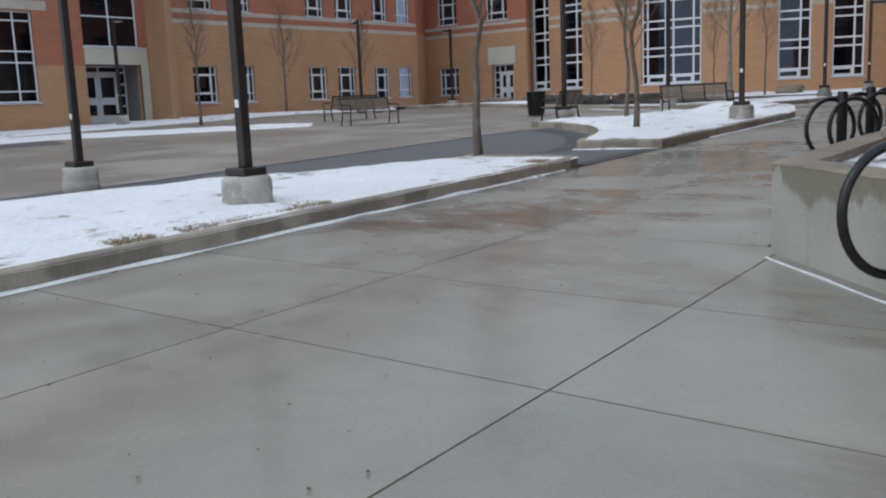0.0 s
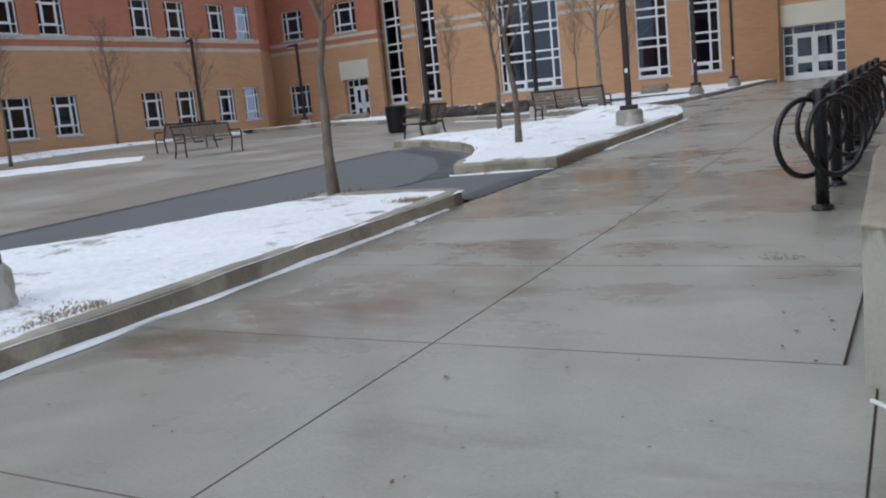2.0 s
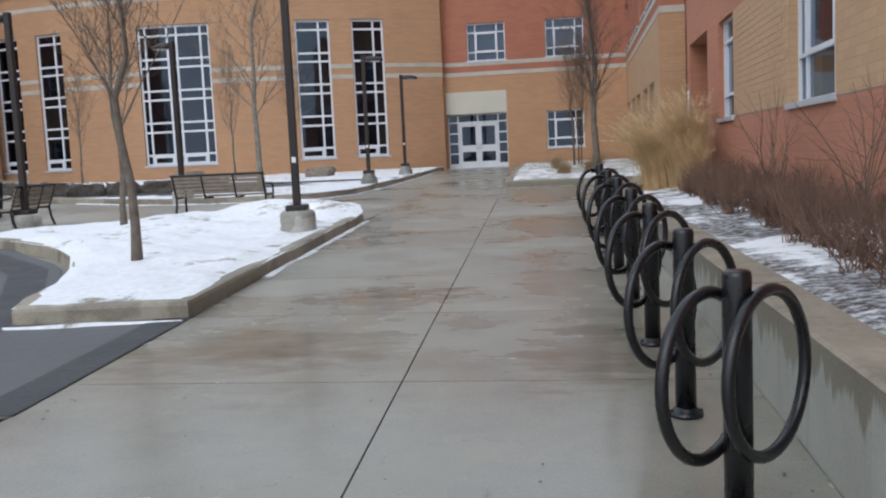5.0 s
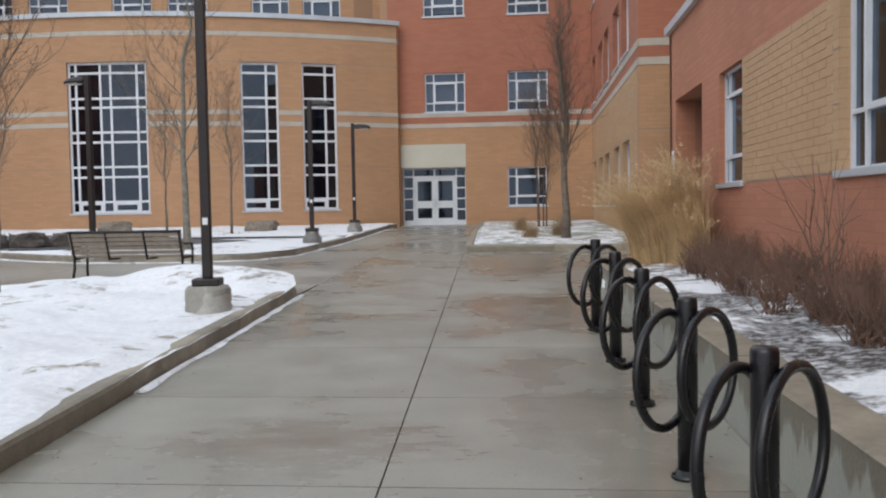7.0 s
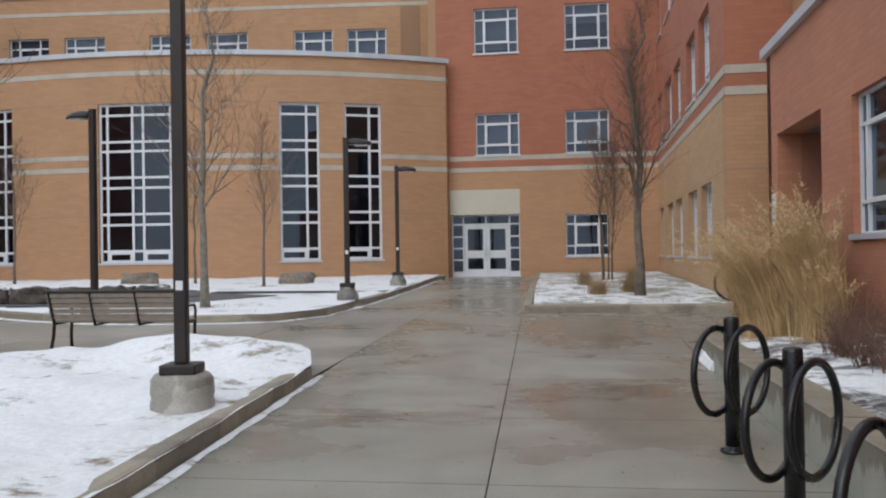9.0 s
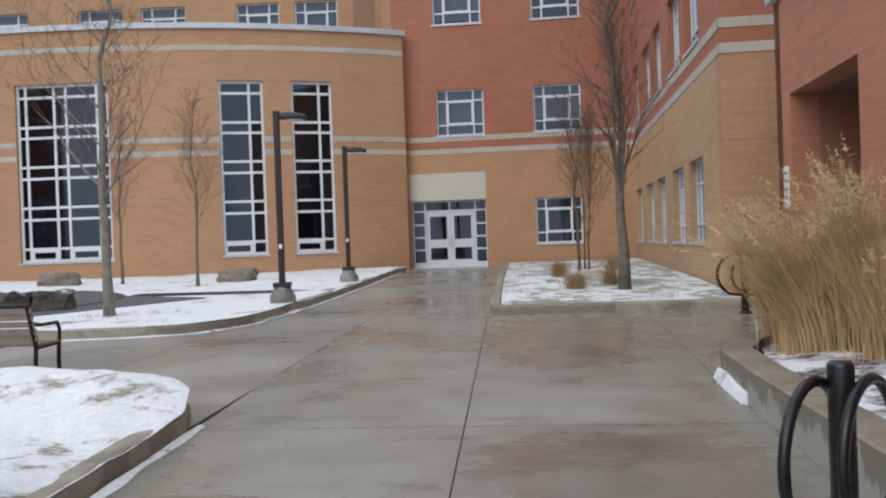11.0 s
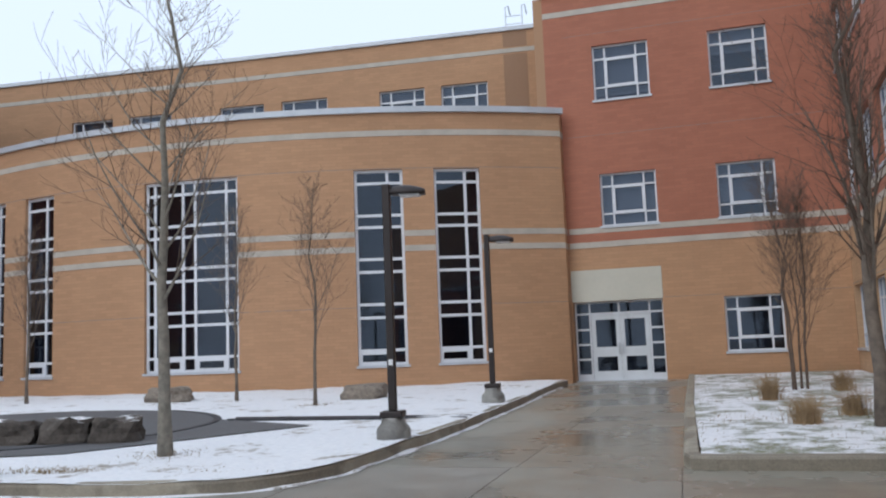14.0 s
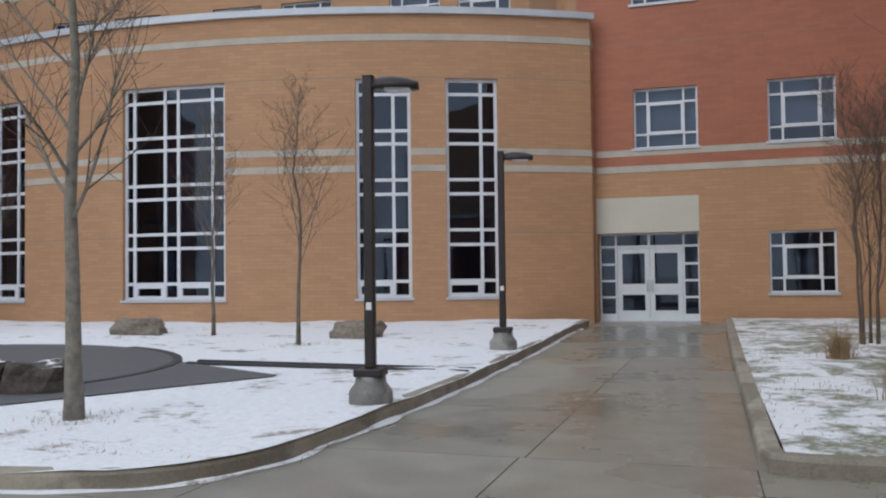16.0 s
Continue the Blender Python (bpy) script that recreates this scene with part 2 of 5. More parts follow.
M_WALLC = streaked("cast_concrete", (0.36, 0.36, 0.315), (0.165, 0.14, 0.10))
M_COPE = plain("weathered_concrete_top", (0.24, 0.205, 0.155), 0.8, 0, 0.35, 2.0, 0.4, 0.006)
M_BASEC = patchy("lamp_base_concrete", (0.43, 0.42, 0.385), (0.27, 0.255, 0.22), 2.3)
M_BASED = patchy("damp_lamp_base_concrete", (0.30, 0.295, 0.275), (0.16, 0.155, 0.145), 2.0)
M_ASPH = plain("old_asphalt", (0.105, 0.105, 0.11), 0.7, 0, 0.22, 1.2, 0.6, 0.01)
M_TAR = plain("fresh_asphalt", (0.035, 0.035, 0.04), 0.6, 0, 0.3, 2, 0.6, 0.01)
M_SNOW = snow("snow_on_grass", 0.385, (0.20, 0.15, 0.085))
M_SNOWR = snow("thin_snow_on_lawn", 0.465, (0.19, 0.20, 0.11))
M_SNOWB = snow("snow_on_mulch", 0.48, (0.045, 0.035, 0.03))
M_TAN = brick("tan_brick", (0.455, 0.262, 0.145), (0.38, 0.225, 0.13))
M_TAND = brick("damp_tan_brick", (0.36, 0.205, 0.12), (0.30, 0.18, 0.11))
M_TANL = brick("pale_tan_brick", (0.50, 0.32, 0.185), (0.40, 0.27, 0.16))
M_RED = brick("red_brick", (0.39, 0.150, 0.092), (0.31, 0.14, 0.09))
M_RED2 = brick("light_red_brick", (0.44, 0.185, 0.112), (0.35, 0.165, 0.10))
M_BAND = plain("limestone_band", (0.46, 0.42, 0.36), 0.8, 0, 0.15, 2, 0.2)
M_PANEL = plain("cream_panel", (0.52, 0.50, 0.42), 0.6, 0, 0.06, 1, 0.1)
M_CAP = plain("metal_coping", (0.50, 0.53, 0.57), 0.4, 0.2, 0.1, 2, 0.1)
M_ALU = plain("white_aluminium", (0.66, 0.68, 0.72), 0.4, 0.0, 0.07, 3, 0.05)
M_DOOR = plain("door_paint", (0.62, 0.65, 0.68), 0.4, 0.0, 0.07, 3, 0.05)
M_GREYFR = plain("grey_frame", (0.22, 0.20, 0.19), 0.5, 0.2, 0.15, 3, 0.1)
M_GLASS = glass("dark_glass", (0.20, 0.23, 0.31))
M_GLASSB = glass("bluish_glass", (0.45, 0.50, 0.58))
# room gloom is put into this colour; it faces flat sheets behind the glass
M_GLOOM = plain("unlit_room", (0.10, 0.11, 0.14), 0.9, 0, 0.4, 0.8, 0.1)
M_BLIND = plain("window_blind", (0.24, 0.26, 0.30), 0.8, 0, 0.12, 1.5, 0.1)
M_POLE = plain("dark_bronze_paint", (0.030, 0.023, 0.022), 0.45, 0.3, 0.3, 4, 0.15)
M_BLACK = plain("black_rack_paint", (0.008, 0.008, 0.010), 0.3, 0.0, 0.35, 8, 0.15, 0.002)
M_RUST = plain("rusted_rack_paint", (0.055, 0.022, 0.016), 0.6, 0.1, 0.6, 9, 0.4, 0.003)
M_WOOD = plain("grey_bench_slat", (0.23, 0.19, 0.15), 0.75, 0, 0.25, 7, 0.3)
M_IRON = plain("black_iron", (0.018, 0.017, 0.018), 0.5, 0.4, 0.3, 5, 0.2)
M_BARK = plain("grey_bark", (0.155, 0.125, 0.10), 0.9, 0, 0.4, 9, 0.8, 0.012)
M_PALE = plain("pale_lichened_bark", (0.225, 0.205, 0.17), 0.9, 0, 0.4, 11, 0.8, 0.012)
M_TWIG = plain("twig_bark", (0.12, 0.085, 0.065), 0.9, 0, 0.3, 9, 0.3)
M_SHRUB = plain("dry_red_twig", (0.155, 0.092, 0.066), 0.9, 0, 0.45, 4, 0.2)
M_STRAW = plain("straw_grass", (0.52, 0.36, 0.19), 0.85, 0, 0.35, 3, 0.2)
M_STRAWB = plain("brown_dead_grass", (0.33, 0.225, 0.125), 0.9, 0, 0.4, 3, 0.2)
M_PLUME = plain("grass_plume", (0.62, 0.46, 0.27), 0.9, 0, 0.25, 5, 0.2)


def stone(name, base, cap):
    """Split quarry stone, dark in the cracks, with a little snow lying on its flat top."""
    m, nt, b = material(name)
    v = coords(nt)
    n1, n2, n3 = noise_out(nt, v, 2.6, 5), noise_out(nt, v, 11, 6, 0.7), noise_out(nt, v, 1.9, 5, 0.7)
    c = ramp(nt, n1, [(0.32, tuple(x * 0.5 for x in base)), (0.68, tuple(x * 1.35 for x in base))])
    c = mix(nt, 0.5, c, ramp(nt, n2, [(0.35, tuple(x * 0.35 for x in base)), (0.62, tuple(x * 1.5 for x in base))]))
    geo = nt.nodes.new("ShaderNodeNewGeometry")
    sep = nt.nodes.new("ShaderNodeSeparateXYZ")
    nt.links.new(geo.outputs["Normal"], sep.inputs[0])
    lying = mix(nt, 1.0, ramp(nt, sep.outputs["Z"], [(0.75, (0,)), (0.92, (1,))]), ramp(nt, n3, [(cap, (0,)), (cap + 0.08, (1,))]), "MULTIPLY")
    nt.links.new(mix(nt, lying, c, (0.82, 0.83, 0.86)), b.inputs["Base Color"])
    b.inputs["Roughness"].default_value = 0.88
    bump(nt, b, mix(nt, 0.5, n2, n1), 0.9, 0.035)
    return m


M_ROCK = stone("boulder_stone", (0.22, 0.185, 0.15), 0.75)
M_ROCKD = stone("dark_boulder_stone", (0.085, 0.072, 0.062), 0.5)
M_SIGN = plain("white_sign", (0.75, 0.76, 0.78), 0.5, 0, 0.05, 5, 0.05)
M_LENS = plain("lamp_lens", (0.55, 0.56, 0.56), 0.25, 0, 0.08, 5, 0.05)
M_ROOF = plain("roof_gravel", (0.25, 0.24, 0.23), 0.9, 0, 0.2, 2, 0.4)
M_FAR = plain("far_ground", (0.22, 0.21, 0.19), 0.9, 0, 0.3, 0.3, 0.3)
M_STRAWD = plain("dead_lawn_straw", (0.26, 0.19, 0.10), 0.9, 0, 0.4, 6, 0.2)
M_LEAF = plain("dead_leaf", (0.12, 0.065, 0.035), 0.8, 0, 0.4, 8, 0.2)


# ---- mesh helpers ----
def mesh_object(name, bm, mats, parent=None, label="", smooth=False):
    me = bpy.data.meshes.new(name)
    bm.normal_update()
    bm.to_mesh(me)
    bm.free()
    for m in mats if isinstance(mats, (list, tuple)) else [mats]:
        me.materials.append(m)
    if smooth:
        for p in me.polygons:
            p.use_smooth = True
    ob = new(name, me)
    if parent is not None:
        ob.parent = parent
    if label:
        ob["label"] = label
    return ob


def part(name, bm, mat, parent, label="", smooth=False):
    return mesh_object(name, bm, mat, parent, label, smooth)


def thing(name, m, label, category, group="", kind=""):
    ob = new(name)
    ob.empty_display_size = 0.2
    ob.matrix_basis = m
    return tagged(ob, label, category, group, kind)


def box(bm, x0, x1, y0, y1, z0, z1, bevel=0.0):
    vs = [bm.verts.new((x, y, z)) for z in (z0, z1) for y in (y0, y1) for x in (x0, x1)]
    fs = [bm.faces.new([vs[i] for i in q]) for q in ((0, 2, 3, 1), (4, 5, 7, 6), (0, 1, 5, 4), (2, 6, 7, 3), (0, 4, 6, 2), (1, 3, 7, 5))]
    if bevel:
        bmesh.ops.bevel(bm, geom=list({e for f in fs for e in f.edges}), offset=bevel, segments=2, affect="EDGES", profile=0.5)
    return bm


def boxes(rows, bevel=0.0):
    bm = bmesh.new()
    for r in rows:
        box(bm, *r, bevel=0)
    if bevel:
        bmesh.ops.bevel(bm, geom=list(bm.edges), offset=bevel, segments=1, affect="EDGES")
    return bm


def tube(bm, pts, radii, n=8, closed=False, caps=True):
    pts = [Vector(p) for p in pts]
    radii = radii if isinstance(radii, (list, tuple)) else [radii] * len(pts)
    rings, side = [], None
    for i, p in enumerate(pts):
        a = pts[i - 1] if (i > 0 or closed) else p
        b = pts[(i + 1) % len(pts)] if (i < len(pts) - 1 or closed) else p
        d = (b - a).normalized()
        if side is None:
            side = d.orthogonal().normalized()
        side = (side - d * side.dot(d))
        side = side.normalized() if side.length > 1e-6 else d.orthogonal().normalized()
        up = d.cross(side)
        rings.append([bm.verts.new(p + (side * math.cos(k * 2 * math.pi / n) + up * math.sin(k * 2 * math.pi / n)) * radii[i]) for k in range(n)])
    for i in range(len(rings) - (0 if closed else 1)):
        a, b = rings[i], rings[(i + 1) % len(rings)]
        for k in range(n):
            bm.faces.new((a[k], a[(k + 1) % n], b[(k + 1) % n], b[k]))
    if caps and not closed:
        bm.faces.new(rings[0][::-1])
        bm.faces.new(rings[-1])
    return bm


def turned(bm, profile, n=20, cx=0, cy=0):
    """A body turned on the z axis from (radius, height) pairs, from below upwards."""
    rings = [[bm.verts.new((cx + r * math.cos(2 * math.pi * k / n), cy + r * math.sin(2 * math.pi * k / n), z)) for k in range(n)] for r, z in profile]
    for a, b in zip(rings, rings[1:]):
        for k in range(n):
            bm.faces.new((a[k], a[(k + 1) % n], b[(k + 1) % n], b[k]))
    bm.faces.new(rings[0][::-1])
    bm.faces.new(rings[-1])
    return bm


def from_lists(name, verts, faces, mat, parent=None, label=""):
    me = bpy.data.meshes.new(name)
    me.from_pydata(verts, [], faces)
    me.materials.append(mat)
    ob = new(name, me)
    if parent is not None:
        ob.parent = parent
    if label:
        ob["label"] = label
    return ob


# ---- ground ----
GY = [-20, 0, 6.4, 13.5, 17.2, 25.7, 33, 41, 51, 90]
GZ = [0.3, 0.5, 0.64, 0.82, 0.93, 1.17, 1.38, 1.53, 1.64, 1.9]


def ground(x, y):
    """Height of the paving: it climbs gently towards the doors and the west facade."""
    z = sum(float(np.interp(y + d, GY, GZ)) for d in (-1.5, 0, 1.5)) / 3
    return max(z, min(z + 0.02 * max(0.0, -14.0 - x), 1.64))


def kerb_x(y):
    return -6.1 - 0.037 * y


def planter_x(y):
    return -2.05 - 0.0235 * y


def joint_x(y):
    return -3.82 - 0.042 * y


bm = bmesh.new()
xs = [-900, -300, -120, -60] + [-45 + 3 * i for i in range(19)] + [20, 60, 300, 900]
ys = [-900, -300, -90, -40] + [-20 + 2.5 * i for i in range(40)] + [110, 300, 900]
gv = [[bm.verts.new((x, y, ground(x, y) - 0.03)) for x in xs] for y in ys]
for j in range(len(ys) - 1):
    for i in range(len(xs) - 1):
        bm.faces.new((gv[j][i], gv[j][i + 1], gv[j + 1][i + 1], gv[j + 1][i]))
tagged(mesh_object("ground", bm, M_PLAZA), "damp grey concrete ground round the walks", "ground", kind="structure")


def surface(name, outline_a, outline_b, n, m, mat, height, label, kind="structure", rag=0.0):
    """A sheet between two lines, n steps along and m across; height(x, y, s, w) over the paving."""
    def at(line, s):
        seg = [0.0]
        for p, q in zip(line, line[1:]):
            seg.append(seg[-1] + math.dist(p, q))
        return np.interp(s * seg[-1], seg, [p[0] for p in line]), np.interp(s * seg[-1], seg, [p[1] for p in line])
    bm = bmesh.new()
    rows = []
    for i in range(n + 1):
        a, b = at(outline_a, i / n), at(outline_b, i / n)
        row = []
        for j in range(m + 1):
            w = j / m
            x, y = a[0] + (b[0] - a[0]) * w, a[1] + (b[1] - a[1]) * w
            if rag and (j in (0, m) or i in (0, n)):
                x += rag * noise.noise((x * 2.1, y * 2.1, 3))
                y += rag * noise.noise((x * 2.1, y * 2.1, 9))
            row.append(bm.verts.new((x, y, ground(x, y) + height(x, y, i / n, w))))
        rows.append(row)
    for i in range(n):
        for j in range(m):
            bm.faces.new((rows[i][j], rows[i][j + 1], rows[i + 1][j + 1], rows[i + 1][j]))
    bmesh.ops.recalc_face_normals(bm, faces=list(bm.faces))
    if sum(f.normal.z for f in bm.faces) < 0:
        bmesh.ops.reverse_faces(bm, faces=list(bm.faces))
    ob = mesh_object(name, bm, mat, smooth=True)
    return tagged(ob, label, "ground", kind=kind)


def sweep(name, line, profile, mat, label, step=0.5, wob=0.0, kind="structure", category="kerb"):
    """A profile of (offset to the left, height over the paving) drawn along a line on the ground."""
    pts = [Vector((*line[0], 0))]
    for p, q in zip(line, line[1:]):
        p, q = Vector((*p, 0)), Vector((*q, 0))
        k = max(1, int((q - p).length / step))
        pts += [p + (q - p) * (i + 1) / k for i in range(k)]
    bm = bmesh.new()
    rings = []
    for i, p in enumerate(pts):
        d = (pts[min(i + 1, len(pts) - 1)] - pts[max(i - 1, 0)]).normalized()
        left = Vector((-d.y, d.x, 0))
        ring = []
        for k, (o, h) in enumerate(profile):
            f = 1 + wob * noise.noise((p.x * 1.7 + k * 0.3, p.y * 1.7, 5.0))
            q = p + left * o * f
            ring.append(bm.verts.new((q.x, q.y, ground(q.x, q.y) + h * (f if h > 0 else 1))))
        rings.append(ring)
    n = len(profile)
    for a, b in zip(rings, rings[1:]):
        for k in range(n - 1):
            bm.faces.new((a[k], b[k], b[k + 1], a[k + 1]))
    bm.faces.new(rings[0])
    bm.faces.new(rings[-1][::-1])
    bmesh.ops.recalc_face_normals(bm, faces=list(bm.faces))
    return tagged(mesh_object(name, bm, mat), label, category, kind=kind)


KERB = [(0, -0.05), (0, 0.115), (0.015, 0.145), (0.05, 0.155), (0.16, 0.152), (0.17, 0.14), (0.17, -0.05)]


def arc(cx, cy, r, a0, a1, n=10):
    return [(cx + r * math.cos(radians(a0 + (a1 - a0) * i / n)), cy + r * math.sin(radians(a0 + (a1 - a0) * i / n))) for i in range(n + 1)]


def lumps(amp, scale=0.8, edge=0.12):
    def f(x, y, s, w):
        rim = min(1.0, 6 * min(s, 1 - s, w, 1 - w) + 0.25)
        return 0.125 + amp * rim * (0.55 + noise.noise((x * scale, y * scale, 0.3)) + 0.35 * noise.noise((x * 3.1, y * 3.1, 1.3)))
    return f


def heaped(f):
    """Snow shovelled into a low heap at the tip of the island."""
    return lambda x, y, s, w: f(x, y, s, w) + 0.17 * math.exp(-((x + 8.5) ** 2 / 2.6 + (y - 26.0) ** 2 / 0.45)) + 0.08 * math.exp(-((x + 7.6) ** 2 / 0.4 + (y - 25.6) ** 2 / 0.8))


def dusting(amp, deep=0.05):
    """Thin snow lying straight on the paving."""
    return lambda x, y, s, w: -0.01 + min(1.0, 9 * min(s, 1 - s, w, 1 - w)) * (deep + amp * (noise.noise((x * 0.9, y * 0.9, 0.3)) + 0.4 * noise.noise((x * 3.1, y * 3.1, 1.3))))


# first planted island beside the walk
isl1_front = [(kerb_x(y), y) for y in (-6, 0, 4, 8, 12, 14.5)]
isl1_back = [(-14.6, -6), (-13.6, 0), (-12.5, 5), (-11.6, 8.4), (-11.15, 10.0), (-10.4, 11.3), (-9.8, 12.35), (-9.2, 13.6), (-8.7, 14.65)]
surface("snow_bed_1", isl1_front, isl1_back, 130, 50, M_SNOW, lumps(0.075), "crusted white snow on a kerbed lawn island")
sweep("kerb_1", [(kerb_x(y), y) for y in (-6, 2, 8, 14.2)] + [(kerb_x(14.2) - 0.12, 14.62), (-7.3, 14.72), (-8.75, 14.75)], KERB, M_KERB, "weathered concrete kerb round the snow island")
# second island
isl2_front = [(kerb_x(y) - 0.02, y) for y in (17.5, 20, 23, 24.5)] + [(-7.02, 25.2), (-7.2, 25.75), (-7.6, 26.2), (-8.1, 26.45)]
curve2 = [(-8.3, 17.25), (-8.55, 17.8), (-8.7, 18.6), (-9.15, 19.6), (-9.85, 20.8), (-10.9, 22.0), (-12.2, 23.0), (-13.4, 23.6)]
isl2_back = curve2 + [(-13.4, 24.6), (-12.3, 25.7), (-11, 26.4), (-9.4, 26.75), (-8.5, 26.6)]
surface("snow_bed_2", isl2_front, isl2_back, 90, 60, M_SNOW, heaped(lumps(0.11)), "crusted white snow on a kerbed lawn island")
sweep("kerb_2", curve2[::-1] + [(-7.4, 17.35), (kerb_x(17.4), 17.42), (kerb_x(18), 18.0)] + isl2_front[1:] + [(-8.6, 26.65)], KERB, M_KERB, "weathered concrete kerb round the snow island")
# thin lines of slush left along the kerbs
SLUSH = [(0.0, 0.0), (-0.01, 0.02), (-0.045, 0.018), (-0.075, 0.004)]
for nm, ln in (("slush_1", [(kerb_x(y) - 0.0, y) for y in (-4, 4, 9, 14)]), ("slush_2", [(kerb_x(y), y) for y in (19.5, 22, 25.5)]), ("slush_3", [(-8.3, 17.12), (-6.75, 17.3)])):
    sweep(nm, ln, SLUSH, M_SNOW, "thin line of slush along a kerb", 0.12, 0.9, "stuff", "snow")

# asphalt drive between the islands
flat = lambda h: (lambda x, y, s, w: h)
surface("asphalt_drive", [(kerb_x(14.6) + 0.0, 14.7), (kerb_x(16), 16), (kerb_x(17.4), 17.45)], [(-9.0, 14.7), (-8.7, 16), (-8.4, 17.45)], 6, 6, M_ASPH, flat(0.004), "grey worn asphalt drive between snow islands")
surface("asphalt_lane", [(-14.5, -6), (-12.4, 5), (-11.0, 10.0), (-8.65, 14.7), (-8.4, 17.3), (-8.8, 18.7), (-9.95, 20.8), (-12.3, 23.1), (-12.6, 23.3)],
        [(-18.6, -6), (-14.6, 4), (-12.75, 12.5), (-12.75, 15), (-12.75, 17), (-12.75, 19), (-12.75, 21), (-12.75, 22.5), (-12.7, 23.4)], 40, 6, M_ASPH, flat(0.004), "grey worn asphalt lane beside snow islands")
surface("asphalt_patch", [(kerb_x(14.7) + 0.02, 14.75), (kerb_x(17.5) + 0.02, 17.5)], [(kerb_x(14.7) - 0.3, 14.75), (kerb_x(17.5) - 0.3, 17.5)], 6, 2, M_TAR, flat(0.009), "fresh black asphalt patch along the walk")
surface("asphalt_edge", [(-12.7, 11), (-12.75, 22.6)], [(-12.9, 11), (-12.95, 22.6)], 10, 1, M_TAR, flat(0.008), "dark sealed joint beside the plaza")
surface("asphalt_edge", [(-8.2, 16.9), (-8.75, 18.4), (-10.1, 20.7), (-12.3, 22.75)], [(-8.6, 16.7), (-9.1, 18.2), (-10.4, 20.3), (-12.6, 22.4)], 16, 2, M_TAR, flat(0.008), "dark sealed joint beside the kerb")

# lawn in front of the round hall
def smooth(line, n=6):
    """A Catmull-Rom curve through the points of a line on plan."""
    pts = [line[0]] + list(line) + [line[-1]]
    out = []
    for p0, p1, p2, p3 in zip(pts, pts[1:], pts[2:], pts[3:]):
        for i in range(n):
            f = i / n
            out.append(tuple(0.5 * (2 * b + (c - a) * f + (2 * a - 5 * b + 4 * c - d) * f * f + (3 * b - a - 3 * c + d) * f ** 3) for a, b, c, d in zip(p0, p1, p2, p3)))
    return out + [line[-1]]


LAWN_EDGE = smooth([(-30, 37.5), (-22, 34.8), (-16.5, 32.4), (-13.5, 31.3), (-11.9, 31.05), (-10.6, 31.15), (-9.75, 31.4), (-9.25, 31.8), (-9.0, 32.4), (-8.9, 33.3), (-8.82, 35.0), (-8.75, 37.5), (-8.85, 42.0), (-9.05, 46.0), (-9.1, 49.2)])
sweep("slush_6", LAWN_EDGE[12:-3], SLUSH, M_SNOW, "thin line of slush along a kerb", 0.12, 1.1, "stuff", "snow")


def lawn_h(x, y, s, w):
    r = math.hypot(x + 15.9, y - 36.3)
    amp = 0.04 * min(1.0, max(0.08, (r - 4.6) / 2))
    return 0.13 + amp * (0.6 + noise.noise((x * 0.8, y * 0.8, 7)) + 0.4 * noise.noise((x * 3, y * 3, 2)))


surface("snow_lawn", LAWN_EDGE, [(-34, 39.5), (-34, 44), (-34, 48), (-30, 50.2)], 150, 100, M_SNOW, lawn_h, "thin white snow over a lawn")
sweep("kerb_3", LAWN_EDGE, [(o, h) for o, h in KERB], M_KERB, "weathered concrete kerb along the snowy lawn")
CIRC = (-16.9, 36.35)
surface("asphalt_circle", arc(*CIRC, 3.4, 100, 280, 24), arc(*CIRC, 3.4, 100, -80, 24), 24, 12, M_ASPH, flat(0.152), "round grey asphalt seating circle in the lawn")
sweep("circle_edge", arc(*CIRC, 3.4, -75, 75, 24), [(0, 0.10), (0, 0.158), (-0.14, 0.158), (-0.14, 0.10)], M_TAR, "dark sealed edge of the seating circle")
surface("asphalt_spur", [(-15.2, 39.0), (-13.6, 37.9), (-11.35, 36.75)], [(-14.6, 32.9), (-13.4, 33.4), (-12.5, 34.8), (-11.35, 36.6)], 16, 12, M_ASPH, flat(0.147), "asphalt spur off the seating circle")
for off in (0.0, 0.3):
    sweep("path_edge", [(-13.5, 37.75 + off), (-8.85, 37.45 + off)], [(0, 0), (0, 0.175), (0.07, 0.175), (0.07, 0)], M_TAR, "dark edging strip across the lawn")
# lawn east of the door walk
surface("snow_lawn_east", [(-5.0, 33.1), (-5.3, 40), (-5.6, 50.6)], [(-1.1, 33.1), (-1.1, 40), (-1.1, 50.6)], 70, 30, M_SNOWR, lumps(0.045), "patchy snow over green winter grass")
sweep("kerb_4", [(-5.75, 50.6), (-5.45, 40), (-5.2, 33.3), (-5.12, 33.03), (-4.85, 32.95), (-0.9, 32.95)], KERB, M_KERB, "weathered concrete kerb round the east lawn")
# beds before the west facade
surface("snow_bed_west", [(-33.6, 12), (-33.6, 46)], [(-31.0, 12), (-30.5, 26), (-31.2, 46)], 60, 14, M_SNOW, dusting(0.04, 0.12), "snow in a bed along the west facade", rag=0.25)
surface("snow_strip_west", [(-32.4, 12), (-29.8, 19.5), (-23.5, 25.6)], [(-28.5, 11), (-26.8, 17.6), (-21.7, 23.7)], 60, 14, M_SNOW, dusting(0.03), "melting strip of snow on the plaza", rag=0.3)
